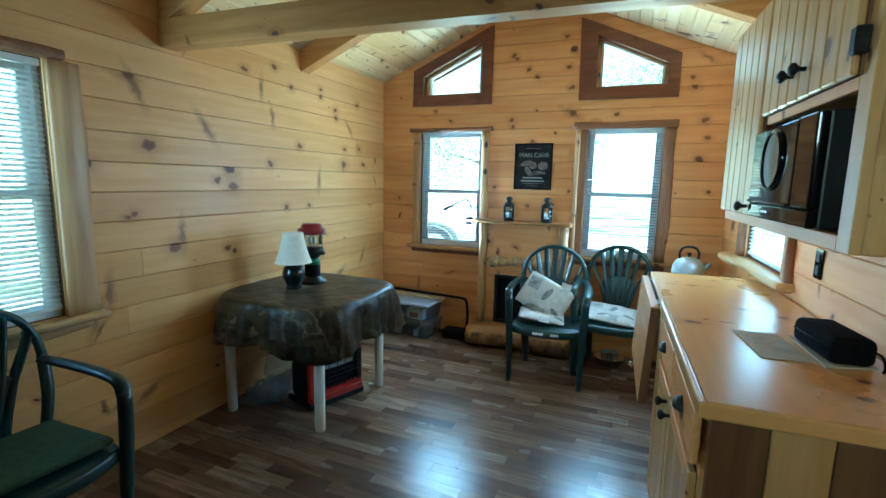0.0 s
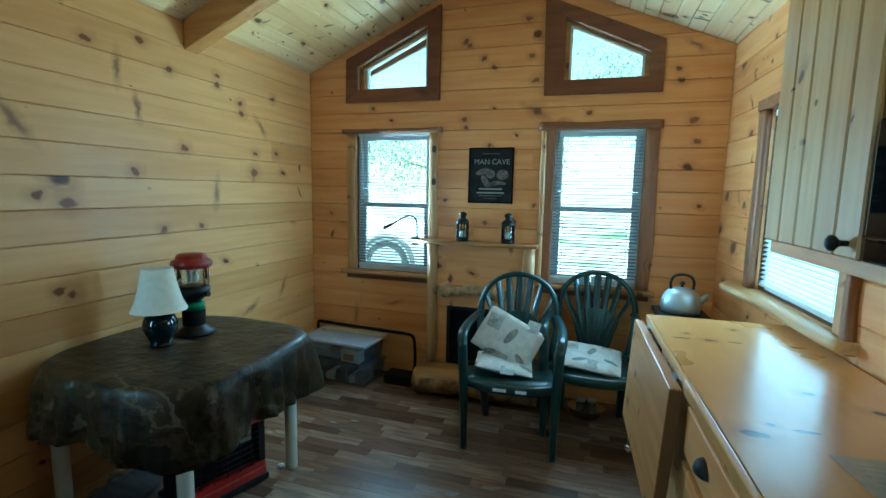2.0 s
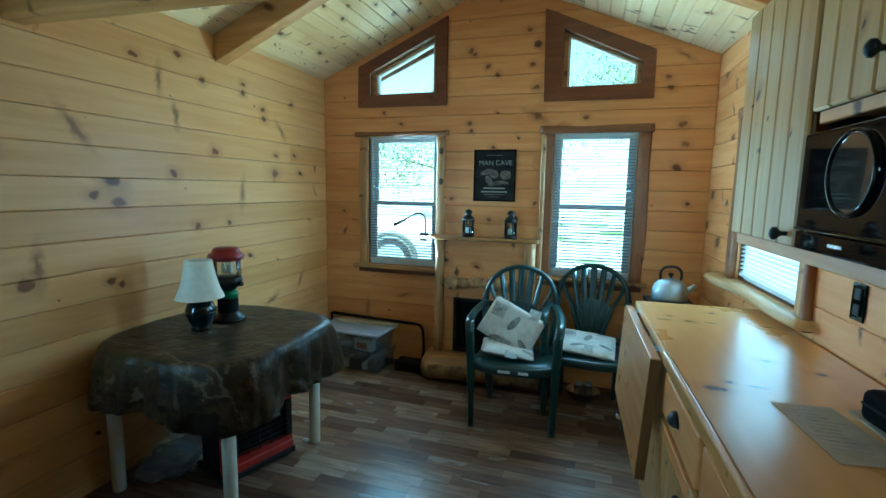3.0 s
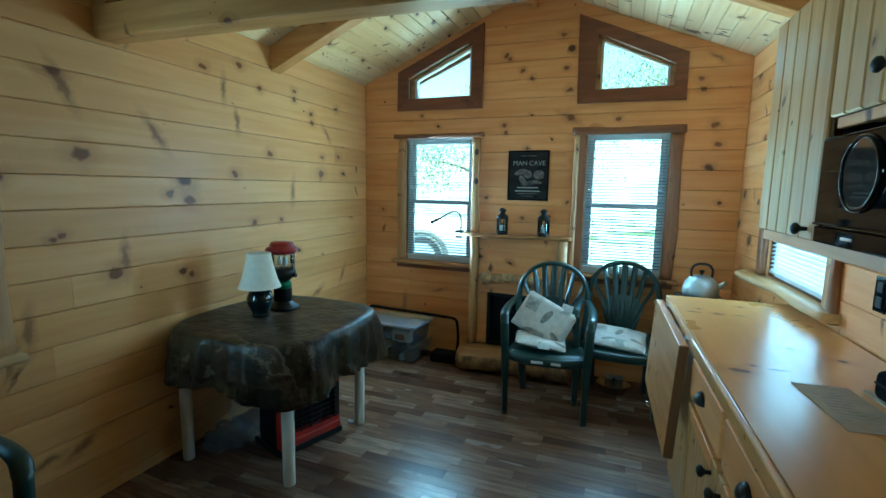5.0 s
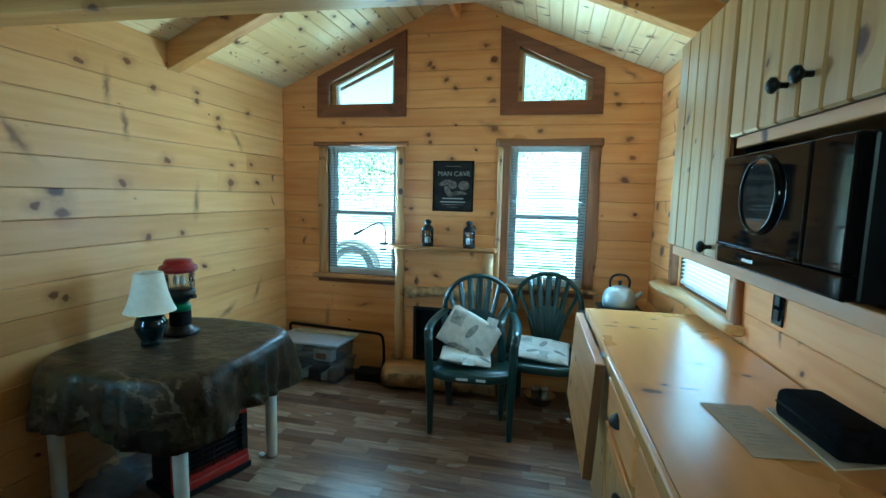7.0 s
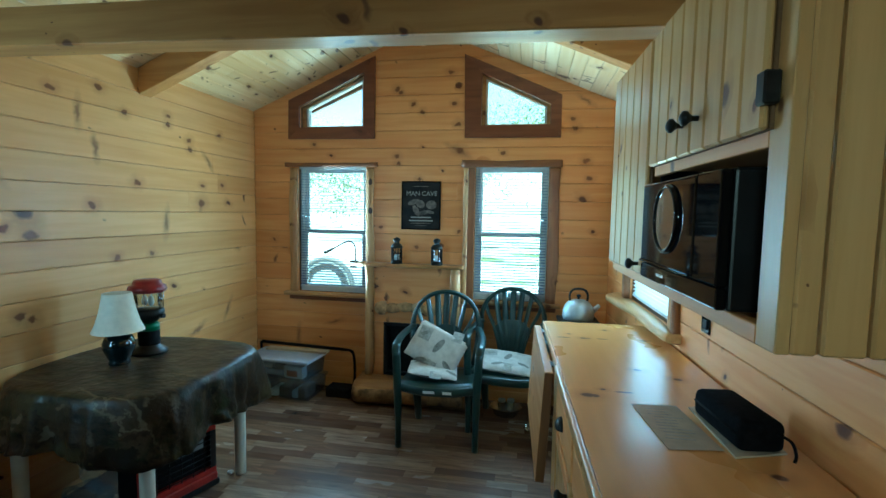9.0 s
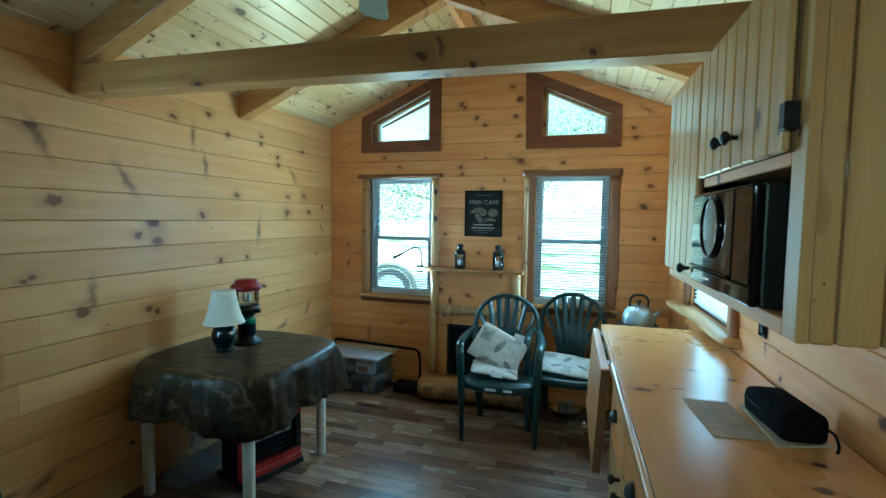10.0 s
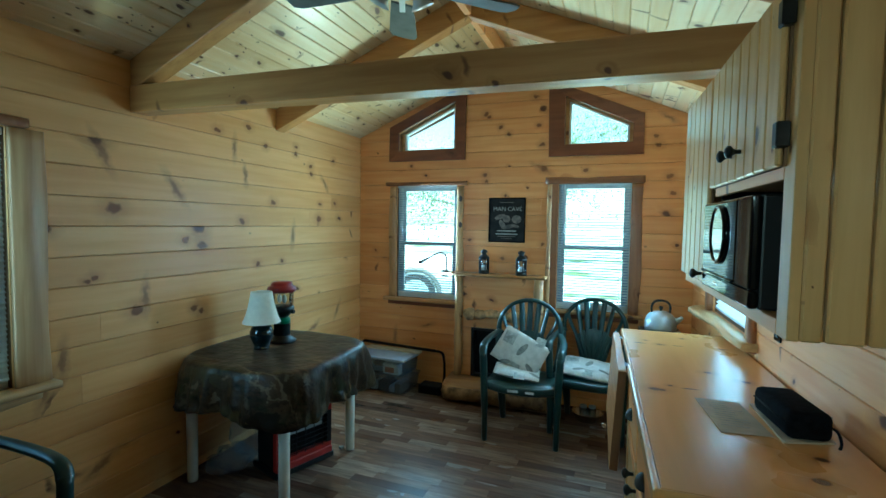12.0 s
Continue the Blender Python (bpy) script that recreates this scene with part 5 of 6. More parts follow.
# ---- green resin chairs ----
def resin_chair(m, label):
    o = thing("resin_armchair", label, "chair", m, group="green resin armchairs")
    # seat: dished, rounded front, drainage slots read as dark lines
    bm = bmesh.new()
    nu, nv = 11, 11
    rows = []
    for lev in (0, 1):
        for j in range(nv):
            v = j / (nv - 1)
            row = []
            for i in range(nu):
                u = i / (nu - 1) * 2 - 1
                half = 0.235 - 0.035 * v
                y = -0.245 + 0.43 * v
                round_ = 0.03 * (abs(u) ** 4) * (1 - v)
                z = 0.425 - 0.03 * v - 0.012 * (1 - u * u) * math.sin(math.pi * v) - 0.028 * max(0, 0.12 - v) / 0.12
                row.append(bm.verts.new((u * half, y + round_, z - lev * 0.016)))
            rows.append(row)
    for lev in (0, 1):
        for j in range(nv - 1):
            for i in range(nu - 1):
                a, b = rows[lev * nv + j], rows[lev * nv + j + 1]
                bm.faces.new((a[i], a[i + 1], b[i + 1], b[i]))
    for seq in ([(0, i) for i in range(nu)], [(nv - 1, i) for i in range(nu)], [(j, 0) for j in range(nv)], [(j, nu - 1) for j in range(nv)]):
        for (j0, i0), (j1, i1) in zip(seq, seq[1:]):
            bm.faces.new((rows[j0][i0], rows[j1][i1], rows[nv + j1][i1], rows[nv + j0][i0]))
    part("seat", bm, M["chair"], o, smooth=True)
    part("apron", tube(smooth_path([(-0.225, -0.21, 0.385), (-0.12, -0.245, 0.38), (0, -0.25, 0.378), (0.12, -0.245, 0.38), (0.225, -0.21, 0.385)]), 0.028, 8, flat=(0.4, 1.0)), M["chair"], o, smooth=True)
    # arched back rim
    rim = []
    for i in range(25):
        a = math.pi * i / 24
        x = -0.232 * math.cos(a)
        z = 0.655 + 0.245 * math.sin(a) ** 0.85
        rim.append((x, 0.205 + (z - 0.42) * 0.17, z))
    low_l = [(-0.195, 0.19, 0.40), (-0.222, 0.21, 0.53)]
    low_r = [(0.222, 0.21, 0.53), (0.195, 0.19, 0.40)]
    part("back_rim", tube(smooth_path(low_l + rim[::2] + low_r, 3), 0.021, 10, flat=(1.0, 0.75)), M["chair"], o, smooth=True)
    for k in range(7):
        f = (k - 3) / 3
        x1 = 0.20 * f
        z1 = 0.655 + 0.245 * max(0.0, 1 - (x1 / 0.232) ** 2) ** 0.45 - 0.008
        pts = [(0.075 * f, 0.19, 0.40), (0.085 * f, 0.20, 0.50), (0.10 * f + 0.03 * f, 0.225, 0.62), (x1 * 0.92, 0.205 + (z1 - 0.47) * 0.17, z1 - 0.06), (x1, 0.205 + (z1 - 0.42) * 0.17, z1)]
        part("back_slat", tube(smooth_path(pts, 4), [0.017] * 5 + [0.019] * 4 + [0.0215] * 8, 8, flat=(1.0, 0.3)), M["chair"], o, smooth=True)
    bm = bmesh.new()
    fan_out = [(-0.085, 0.40), (0.085, 0.40), (0.108, 0.50), (0.142, 0.61), (0.078, 0.668), (0.0, 0.685), (-0.078, 0.668), (-0.142, 0.61), (-0.108, 0.50)]
    prism(fan_out, lambda u, w, d: (u, 0.188 + max(0, w - 0.42) * 0.17 + d, w), 0.0, 0.006, bm=bm)
    part("back_panel", bm, M["chair"], o)
    for s in (-1, 1):
        arm = [(s * 0.225, 0.235, 0.66), (s * 0.245, 0.15, 0.655), (s * 0.262, 0.0, 0.65), (s * 0.262, -0.13, 0.648), (s * 0.258, -0.20, 0.635), (s * 0.252, -0.228, 0.60)]
        part("arm", tube(smooth_path(arm, 5), 0.024, 10, flat=(1.1, 0.6)), M["chair"], o, smooth=True)
        leg = [(s * 0.252, -0.226, 0.61), (s * 0.245, -0.23, 0.45), (s * 0.240, -0.215, 0.25), (s * 0.238, -0.205, 0.0)]
        part("front_leg", tube(smooth_path(leg, 4), [0.025] * 5 + [0.024] * 4 + [0.019] * 4, 8), M["chair"], o, smooth=True)
        rear = [(s * 0.20, 0.17, 0.415), (s * 0.19, 0.185, 0.2), (s * 0.178, 0.21, 0.0)]
        part("rear_leg", tube(rear, [0.036, 0.03, 0.022], 8), M["chair"], o, smooth=True)
    return o


chair1 = resin_chair(Matrix.Translation((-0.29, 3.405, 0)) @ Matrix.Rotation(radians(4), 4, "Z"), "dark green resin armchair with a patterned cushion propped on it")
for x, w in ((-0.335, 0.035), (-0.225, 0.028)):
    lab = part("label", box(-w, w, -0.2655, -0.2635, 0.372, 0.388), M["white"], chair1, "small white label")
    lab.location.x = x + 0.29
resin_chair(Matrix.Translation((0.135, 3.66, 0)) @ Matrix.Rotation(radians(-3), 4, "Z"), "dark green resin armchair below the window with a flat cushion")
chair3 = resin_chair(Matrix.Translation((-1.63, 0.90, 0)) @ Matrix.Rotation(radians(88), 4, "Z"), "dark green resin armchair with a green seat pad beside the wall")
pad = thing("seat_pad", "flat green seat pad on a resin armchair", "seat pad", Matrix.Translation((-1.63, 0.90, 0.419)) @ Matrix.Rotation(radians(88), 4, "Z") @ Matrix.Rotation(radians(-4), 4, "X"))
part("filling", box(-0.21, 0.21, -0.22, 0.17, 0.0, 0.032, 0.014, 3), M["seat_pad"], pad, smooth=True)
part("piping", tube([(-0.205, -0.215, 0.016), (0.205, -0.215, 0.016), (0.205, 0.165, 0.016), (-0.205, 0.165, 0.016)], 0.006, 6, closed=True), M["seat_pad"], pad)


def cushion(m, w, d, h, label, prints, seed):
    o = thing("cushion", label, "cushion", m, group="leaf-patterned chair cushions")
    bm = bmesh.new()
    n = 17
    rows = []
    for lev in (1, -1):
        for j in range(n):
            row = []
            for i in range(n):
                u, v = i / (n - 1) * 2 - 1, j / (n - 1) * 2 - 1
                e = max(0.0, (1 - u ** 4) * (1 - v ** 4)) ** 0.5
                pinch = 1 - 0.06 * (1 - e)
                wr = 0.007 * noise.noise(Vector((u * 2.6, v * 2.6, seed + lev)))
                row.append(bm.verts.new((u * w / 2 * pinch, v * d / 2 * pinch, lev * h / 2 * e + wr)))
            rows.append(row)
    for k in (0, n):
        for j in range(n - 1):
            for i in range(n - 1):
                a, b = rows[k + j], rows[k + j + 1]
                bm.faces.new((a[i], a[i + 1], b[i + 1], b[i]))
    bmesh.ops.remove_doubles(bm, verts=bm.verts[:], dist=0.0008)
    part("cover", bm, M["fabric"], o, smooth=True)
    for kind, x, y, s, rot in prints:
        bm = bmesh.new()
        if kind == "leaf":
            outline = [(s * math.cos(a) * 1.0, s * 0.38 * math.sin(a)) for a in [2 * math.pi * i / 14 for i in range(14)]]
        else:
            outline = rect(-s, s, -s, s)
        c, q = math.cos(rot), math.sin(rot)

        def top_z(px, py):
            u, v = min(1, abs(px / (w / 2))), min(1, abs(py / (d / 2)))
            e = max(0.0, (1 - u ** 4) * (1 - v ** 4)) ** 0.5
            return h / 2 * e + 0.007 * noise.noise(Vector((px / (w / 2) * 2.6, py / (d / 2) * 2.6, seed + 1))) + (0.0035 if kind == "leaf" else 0.0022)
        pts = [(x + a * c - b * q, y + a * q + b * c) for a, b in outline]
        top_r = [bm.verts.new((px, py, top_z(px, py))) for px, py in pts]
        mid = bm.verts.new((x, y, top_z(x, y)))
        for i in range(len(pts)):
            bm.faces.new((mid, top_r[i], top_r[(i + 1) % len(pts)]))
        part("leaf_print" if kind == "leaf" else "square_print", bm, M["print_grey" if kind == "leaf" else "print_light"], o)
    return o


PRINTS = (("leaf", 0.01, 0.02, 0.055, 1.3), ("square", -0.11, 0.05, 0.042, 0.1), ("leaf", -0.11, 0.05, 0.03, 0.8), ("square", 0.09, 0.13, 0.035, 0.2), ("leaf", 0.12, -0.07, 0.045, -0.5), ("square", 0.02, -0.12, 0.036, 0.0), ("leaf", -0.05, -0.11, 0.04, 0.4))
cushion(Matrix.Translation((-0.325, 3.405, 0.572)) @ Matrix.Rotation(radians(4), 4, "Z") @ Matrix.Rotation(radians(66), 4, "X") @ Matrix.Rotation(radians(-27), 4, "Z"), 0.37, 0.27, 0.055, "cream leaf-patterned cushion leaning askew in a chair", PRINTS, 2)
cushion(Matrix.Translation((-0.33, 3.335, 0.452)) @ Matrix.Rotation(radians(8), 4, "Z") @ Matrix.Rotation(radians(7), 4, "Y"), 0.33, 0.25, 0.045, "crumpled cream patterned pad on a chair seat", PRINTS[2:6], 6)
cushion(Matrix.Translation((0.12, 3.60, 0.455)) @ Matrix.Rotation(radians(-3), 4, "Z") @ Matrix.Rotation(radians(5), 4, "Y") @ Matrix.Rotation(radians(6), 4, "X"), 0.38, 0.34, 0.055, "cream leaf-patterned cushion lying flat on a chair", PRINTS, 9)

# foil pan and jars beneath the far chair
pan = thing("foil_pan", "crinkled foil pan on the floor below a chair", "pan", Matrix.Translation((0.12, 3.80, 0)))
bm = bmesh.new()
rings = []
for r, z in ((0.08, 0.0), (0.105, 0.06), (0.118, 0.063), (0.10, 0.058), (0.078, 0.006)):
    rings.append([((r + 0.004 * math.sin(i * 9.0) * (z > 0.01)) * math.cos(2 * math.pi * i / 36), (r * 0.85 + 0.004 * math.sin(i * 9.0) * (z > 0.01)) * math.sin(2 * math.pi * i / 36), z) for i in range(36)])
part("pan", bm_rings(bm, rings), M["foil"], pan)
for i, (x, y) in enumerate(((-0.03, 0.02), (0.035, 0.03))):
    j = thing("jar", "small clear jar with pale lid on the floor pan", "jar", Matrix.Translation((0.12 + x, 3.80 + y, 0.0065)), group="jars below the chair")
    part("glass", lathe([(0.027, 0.0), (0.028, 0.07), (0.022, 0.08)], 14), M["globe"], j)
    part("lid", lathe([(0.026, 0.0801), (0.026, 0.096), (0.001, 0.097)], 14), M["alu"], j)

# ---- table ----
TX, TY, TZ = -1.565, 2.395, 0.712
table = thing("resin_table", "small ivory resin table below a camouflage cloth", "table")


def squircle(a, hx, hy, p=3.4):
    c, s = math.cos(a), math.sin(a)
    k = (abs(c) ** p + abs(s) ** p) ** (-1 / p)
    return hx * k * c, hy * k * s


bm = bmesh.new()
rings = [[(TX + squircle(2 * math.pi * i / 48, hx, hx)[0], TY + squircle(2 * math.pi * i / 48, hx, hx)[1], z) for i in range(48)] for hx, z in ((0.40, TZ - 0.04), (0.415, TZ - 0.035), (0.42, TZ - 0.012), (0.41, TZ - 0.004))]
part("tabletop", bm_rings(bm, rings), M["table_leg"], table)
for x, y in ((-1.287, 2.092), (-1.287, 2.722), (-1.902, 2.066), (-1.885, 2.722)):
    part("leg", lathe([(0.026, 0.0), (0.028, 0.01), (0.031, TZ - 0.0405)], 18, x, y), M["table_leg"], table, smooth=True)
bm = bmesh.new()
n = 216
prof = [(0.0, 0.0, 0.0), (0.5, 0.0, 0.0), (0.9, 0.0, 0.0), (0.99, -0.001, 0.0), (1.018, -0.01, 0.05), (1.03, -0.04, 0.25), (1.04, -0.09, 0.5), (1.05, -0.15, 0.75), (1.052, -0.18, 0.84), (1.055, -0.205, 0.9), (1.058, -0.23, 0.96), (1.06, -0.25, 1.0)]
rings = []
for k, z, fold in prof[1:]:
    ring = []
    for i in range(n):
        a = 2 * math.pi * i / n
        x, y = squircle(a, 0.425, 0.425)
        corner = max(0.0, abs(math.sin(2 * a))) ** 3
        wave = fold * (0.012 * math.sin(9 * a + 0.6) + 0.008 * math.sin(14 * a + 2) + 0.005 * math.sin(31 * a) + 0.040 * corner * (0.6 + 0.4 * math.sin(5 * a))) + 0.010 * fold * noise.noise(Vector((3 * math.cos(a), 3 * math.sin(a), 4 * z))) + 0.020 * fold * noise.noise(Vector((7 * math.cos(a), 7 * math.sin(a), 16 * z))) + 0.010 * fold * noise.noise(Vector((19 * math.cos(a), 19 * math.sin(a), 34 * z)))
        wave += fold * (0.018 * (1 - abs(math.sin(5.5 * a + 0.4))) ** 4 - 0.010 * (1 - abs(math.sin(8.5 * a + 1.9))) ** 2 + 0.05 * math.exp(-((a - 0.72) / 0.16) ** 2) - 0.035 * math.exp(-((a - 0.42) / 0.1) ** 2))
        hem = 1 + 0.10 * fold * math.sin(4 * a - 0.9) * 0.6 + 0.12 * fold * corner * 0.5
        px, py = TX + x * k + wave * math.cos(a), TY + y * k + wave * math.sin(a)
        px = max(px, LEFT + 0.006 + 0.002 * k)
        flat = 0.0 if fold else 0.0028 * noise.noise(Vector((px * 9, py * 9, 0)))
        ring.append((px, py, TZ + z * hem + flat))
    rings.append(ring)
bm_rings(bm, rings, cap0=False, cap1=False)
f = bm.faces.new([v for v in bm.verts[:n]])
cloth = single("tablecloth", bm, M["camo"], "woodland camouflage vinyl tablecloth draped over a table", "tablecloth", smooth=True)
sol = cloth.modifiers.new("thickness", "SOLIDIFY")
sol.thickness, sol.offset = 0.0015, 1.0

tl = thing("table_lamp", "dark teal ceramic table lamp with an ivory shade", "lamp", Matrix.Translation((-1.655, 2.34, TZ + 0.0035)))
part("base", lathe([(0.044, 0.0), (0.046, 0.008), (0.040, 0.016), (0.052, 0.04), (0.066, 0.075), (0.068, 0.10), (0.056, 0.13), (0.036, 0.147), (0.03, 0.158), (0.034, 0.165), (0.012, 0.17), (0.012, 0.2)], 28), M["teal"], tl, smooth=True)
part("shade", lathe([(0.107, 0.158), (0.090, 0.2), (0.076, 0.25), (0.066, 0.3), (0.060, 0.338), (0.058, 0.338), (0.064, 0.3), (0.074, 0.25), (0.088, 0.2), (0.105, 0.158)], 36, cap=False), M["shade"], tl, "ivory pleated cone shade", smooth=True)
part("shade_trim", lathe([(0.1085, 0.157), (0.1065, 0.163), (0.102, 0.163), (0.104, 0.157)], 36, cap=False), M["shade"], tl)

cl = thing("camping_lantern", "red-topped camping lantern on a black foot", "camping lantern", Matrix.Translation((-1.662, 2.525, TZ + 0.0035)) @ Matrix.Diagonal((1.06, 1.06, 1.075, 1)))
part("foot", lathe([(0.08, 0.0), (0.082, 0.008), (0.07, 0.018), (0.05, 0.03), (0.046, 0.04)], 28), M["black"], cl, smooth=True)
part("cylinder", lathe([(0.046, 0.0405), (0.047, 0.045), (0.047, 0.125), (0.035, 0.14)], 28), M["matt_black"], cl, "black fuel bottle holder", smooth=True)
part("label_band", lathe([(0.0472, 0.108), (0.0472, 0.134), (0.04, 0.142)], 28), M["green_can"], cl, "green bottle band", smooth=True)
part("burner", lathe([(0.03, 0.143), (0.045, 0.155), (0.066, 0.172), (0.07, 0.19), (0.068, 0.206), (0.055, 0.212)], 28), M["black"], cl, smooth=True)
part("globe", lathe([(0.060, 0.213), (0.062, 0.25), (0.060, 0.288)], 28, cap=False), M["globe"], cl, "clear glass globe", smooth=True)
for i in range(6):
    a = math.pi * i / 3
    part("guard", tube([(0.066 * math.cos(a), 0.066 * math.sin(a), 0.208), (0.068 * math.cos(a), 0.068 * math.sin(a), 0.29)], 0.0022, 6), M["chrome"], cl)
for dx in (-0.018, 0.018):
    part("mantle", lathe([(0.006, 0.225), (0.014, 0.24), (0.012, 0.262), (0.005, 0.275)], 12, dx), M["white"], cl, "white mantle")
part("cap", lathe([(0.062, 0.288), (0.078, 0.292), (0.084, 0.305), (0.078, 0.322), (0.064, 0.328), (0.060, 0.340), (0.054, 0.350), (0.001, 0.352)], 8), M["dark_red"], cl, "dark red metal cap")
part("knob", tube([(0.066, 0, 0.18), (0.088, 0, 0.18)], 0.011, 10), M["black"], cl)

# heater, bag and scraps below the table
ht = thing("portable_heater", "red and black portable propane heater on the floor", "heater", Matrix.Translation((-1.50, 2.455, 0)) @ Matrix.Rotation(radians(-19), 4, "Z"))
part("base", box(-0.15, 0.11, -0.20, 0.20, 0.0, 0.035, 0.008, 2), M["black"], ht)
part("body", box(-0.13, 0.06, -0.185, 0.185, 0.0352, 0.36, 0.02, 3), M["black"], ht)
for a in ((-0.188, -0.156, 0.10, 0.30), (0.156, 0.188, 0.10, 0.30), (-0.188, 0.188, 0.301, 0.365), (-0.188, 0.188, 0.036, 0.099)):
    bm = bmesh.new()
    prism(rect(*a), lambda u, w, d: (0.062 + d, u, w), 0.0, 0.035, bm=bm)
    part("front_frame", bm, M["black" if a[0] > 0 else "red"], ht, "black end of the front frame" if a[0] > 0 else "red enamel front frame")
part("reflector", box(0.061, 0.066, -0.154, 0.154, 0.101, 0.299), M["matt_black"], ht)
part("burner_plate", box(0.0662, 0.07, -0.14, 0.14, 0.215, 0.29), M["alu"], ht, "pale metal burner plate")
for i in range(7):
    z = 0.115 + i * 0.0285
    part("grille_bar", tube([(0.098, -0.158, z), (0.104, 0, z), (0.098, 0.158, z)], 0.0028, 6), M["black"], ht)
for i in range(5):
    y = -0.12 + i * 0.06
    part("grille_bar", tube([(0.1, y, 0.097), (0.1, y, 0.303)], 0.0028, 6), M["black"], ht)
part("handle", tube(smooth_path([(-0.03, -0.12, 0.355), (-0.03, -0.11, 0.39), (-0.03, 0.11, 0.39), (-0.03, 0.12, 0.355)]), 0.009, 8), M["black"], ht)
part("red_skirt", box(0.0975, 0.112, -0.186, 0.186, 0.0355, 0.075, 0.004), M["red"], ht)

bm = bmesh.new()
bmesh.ops.create_icosphere(bm, subdivisions=4, radius=1)
for v in bm.verts:
    k = 1 + 0.45 * noise.noise(v.co * 2.4) + 0.22 * noise.noise(v.co * 6.3)
    v.co = Vector((v.co.x * 0.11 * k, v.co.y * 0.13 * k, max(0.0, 0.06 + v.co.z * 0.065 * k)))
single("crumpled_bag", bm, M["bin"], "crumpled translucent plastic bag on the floor below the table", "bag", Matrix.Translation((-1.80, 2.24, 0.0)), smooth=True)
bm = bmesh.new()
bmesh.ops.create_icosphere(bm, subdivisions=3, radius=1)
for v in bm.verts:
    k = 1 + 0.4 * noise.noise(v.co * 2.1 + Vector((9, 0, 0)))
    v.co = Vector((v.co.x * 0.09 * k, v.co.y * 0.08 * k, max(0.0, 0.14 + v.co.z * 0.145 * k)))
single("plastic_sack", bm, M["bin"], "crumpled translucent plastic sack near the wall", "sack", Matrix.Translation((-1.87, 2.42, 0.0)), smooth=True)
bm = bmesh.new()
bmesh.ops.create_icosphere(bm, subdivisions=2, radius=1)
for v in bm.verts:
    k = 1 + 0.4 * noise.noise(v.co * 2)
    v.co = Vector((v.co.x * 0.018 * k, v.co.y * 0.014 * k, max(0, 0.008 + v.co.z * 0.011 * k)))
single("paper_scrap", bm, M["white"], "small white paper scrap on the floor", "scrap", Matrix.Translation((-1.335, 2.70, 0.0)))

# ---- storage bins in the corner ----
for i, (z, w, lab) in enumerate(((0.0, 0.0, "clear plastic storage bin at the bottom of a stack"), (0.158, -0.01, "clear plastic storage bin with papers, stacked on another"))):
    b = thing("storage_bin", lab, "storage bin", Matrix.Translation((-1.625 + w, 3.835, z)) @ Matrix.Rotation(radians(-4), 4, "Z"), group="stacked clear storage bins")
    bm = bmesh.new()
    rings = [[(sx * hx, sy * hy, zz) for sx, sy in ((-1, -1), (1, -1), (1, 1), (-1, 1))] for hx, hy, zz in ((0.258, 0.13, 0.0), (0.270, 0.139, 0.120), (0.274, 0.142, 0.1255), (0.267, 0.136, 0.122), (0.255, 0.127, 0.004))]
    bm_rings(bm, rings)
    part("tub", bm, M["bin"], b)
    part("lid", box(-0.284, 0.284, -0.151, 0.151, 0.126, 0.152, 0.011, 3), M["lid" if i else "bin"], b, "pale plastic lid" if i else "clear plastic lid")
    if i:
        part("content", box(0.06, 0.22, -0.118, -0.05, 0.005, 0.098, 0.004), M["white"], b, "white carton with an orange panel")
        part("content", box(0.085, 0.175, -0.1215, -0.1185, 0.02, 0.066, 0.001), M["orange"], b)
        part("content", box(-0.23, 0.04, -0.10, 0.02, 0.005, 0.052, 0.02, 3), M["lid"], b, "folded pale cloth")
        part("content", box(-0.22, -0.06, -0.11, -0.03, 0.053, 0.088, 0.016, 3, Matrix.Rotation(radians(6), 4, "Y")), M["white"], b)
        part("content", box(-0.05, 0.05, -0.09, 0.05, 0.053, 0.092, 0.008, 2), M["print_grey"], b)
    else:
        for k, (x0, x1, h, mat) in enumerate(((-0.23, -0.10, 0.075, "sign_mid"), (-0.09, -0.01, 0.05, "white"), (0.0, 0.10, 0.085, "matt_black"), (0.11, 0.16, 0.06, "lid"), (0.165, 0.23, 0.09, "sign_mid"))):
            part("content", box(x0, x1, -0.115, 0.05, 0.005, 0.005 + h, 0.012, 2), M[mat], b)
rack = thing("folded_frame", "black folded metal frame lying behind the bins", "folded frame")
part("top_bar", tube([(-1.93, 3.985, 0.352), (-1.20, 3.975, 0.335)], 0.013, 8), M["matt_black"], rack)
part("bent_leg", tube(smooth_path([(-1.20, 3.975, 0.335), (-1.13, 3.97, 0.325), (-1.105, 3.96, 0.26), (-1.10, 3.955, 0.12), (-1.12, 3.95, 0.008)]), 0.011, 8), M["matt_black"], rack)
part("leg", tube([(-1.94, 3.985, 0.352), (-1.94, 3.985, 0.0)], 0.011, 8), M["matt_black"], rack)
single("flat_box", box(-1.85, -1.32, 3.90, 3.97, 0.3085, 0.328, 0.003), M["paper"], "pale flat box lying on the stacked bins", "box")
single("black_box", box(-1.285, -1.08, 3.80, 3.94, 0.0, 0.075, 0.012, 2), M["matt_black"], "small black case on the floor by the hearth", "box")

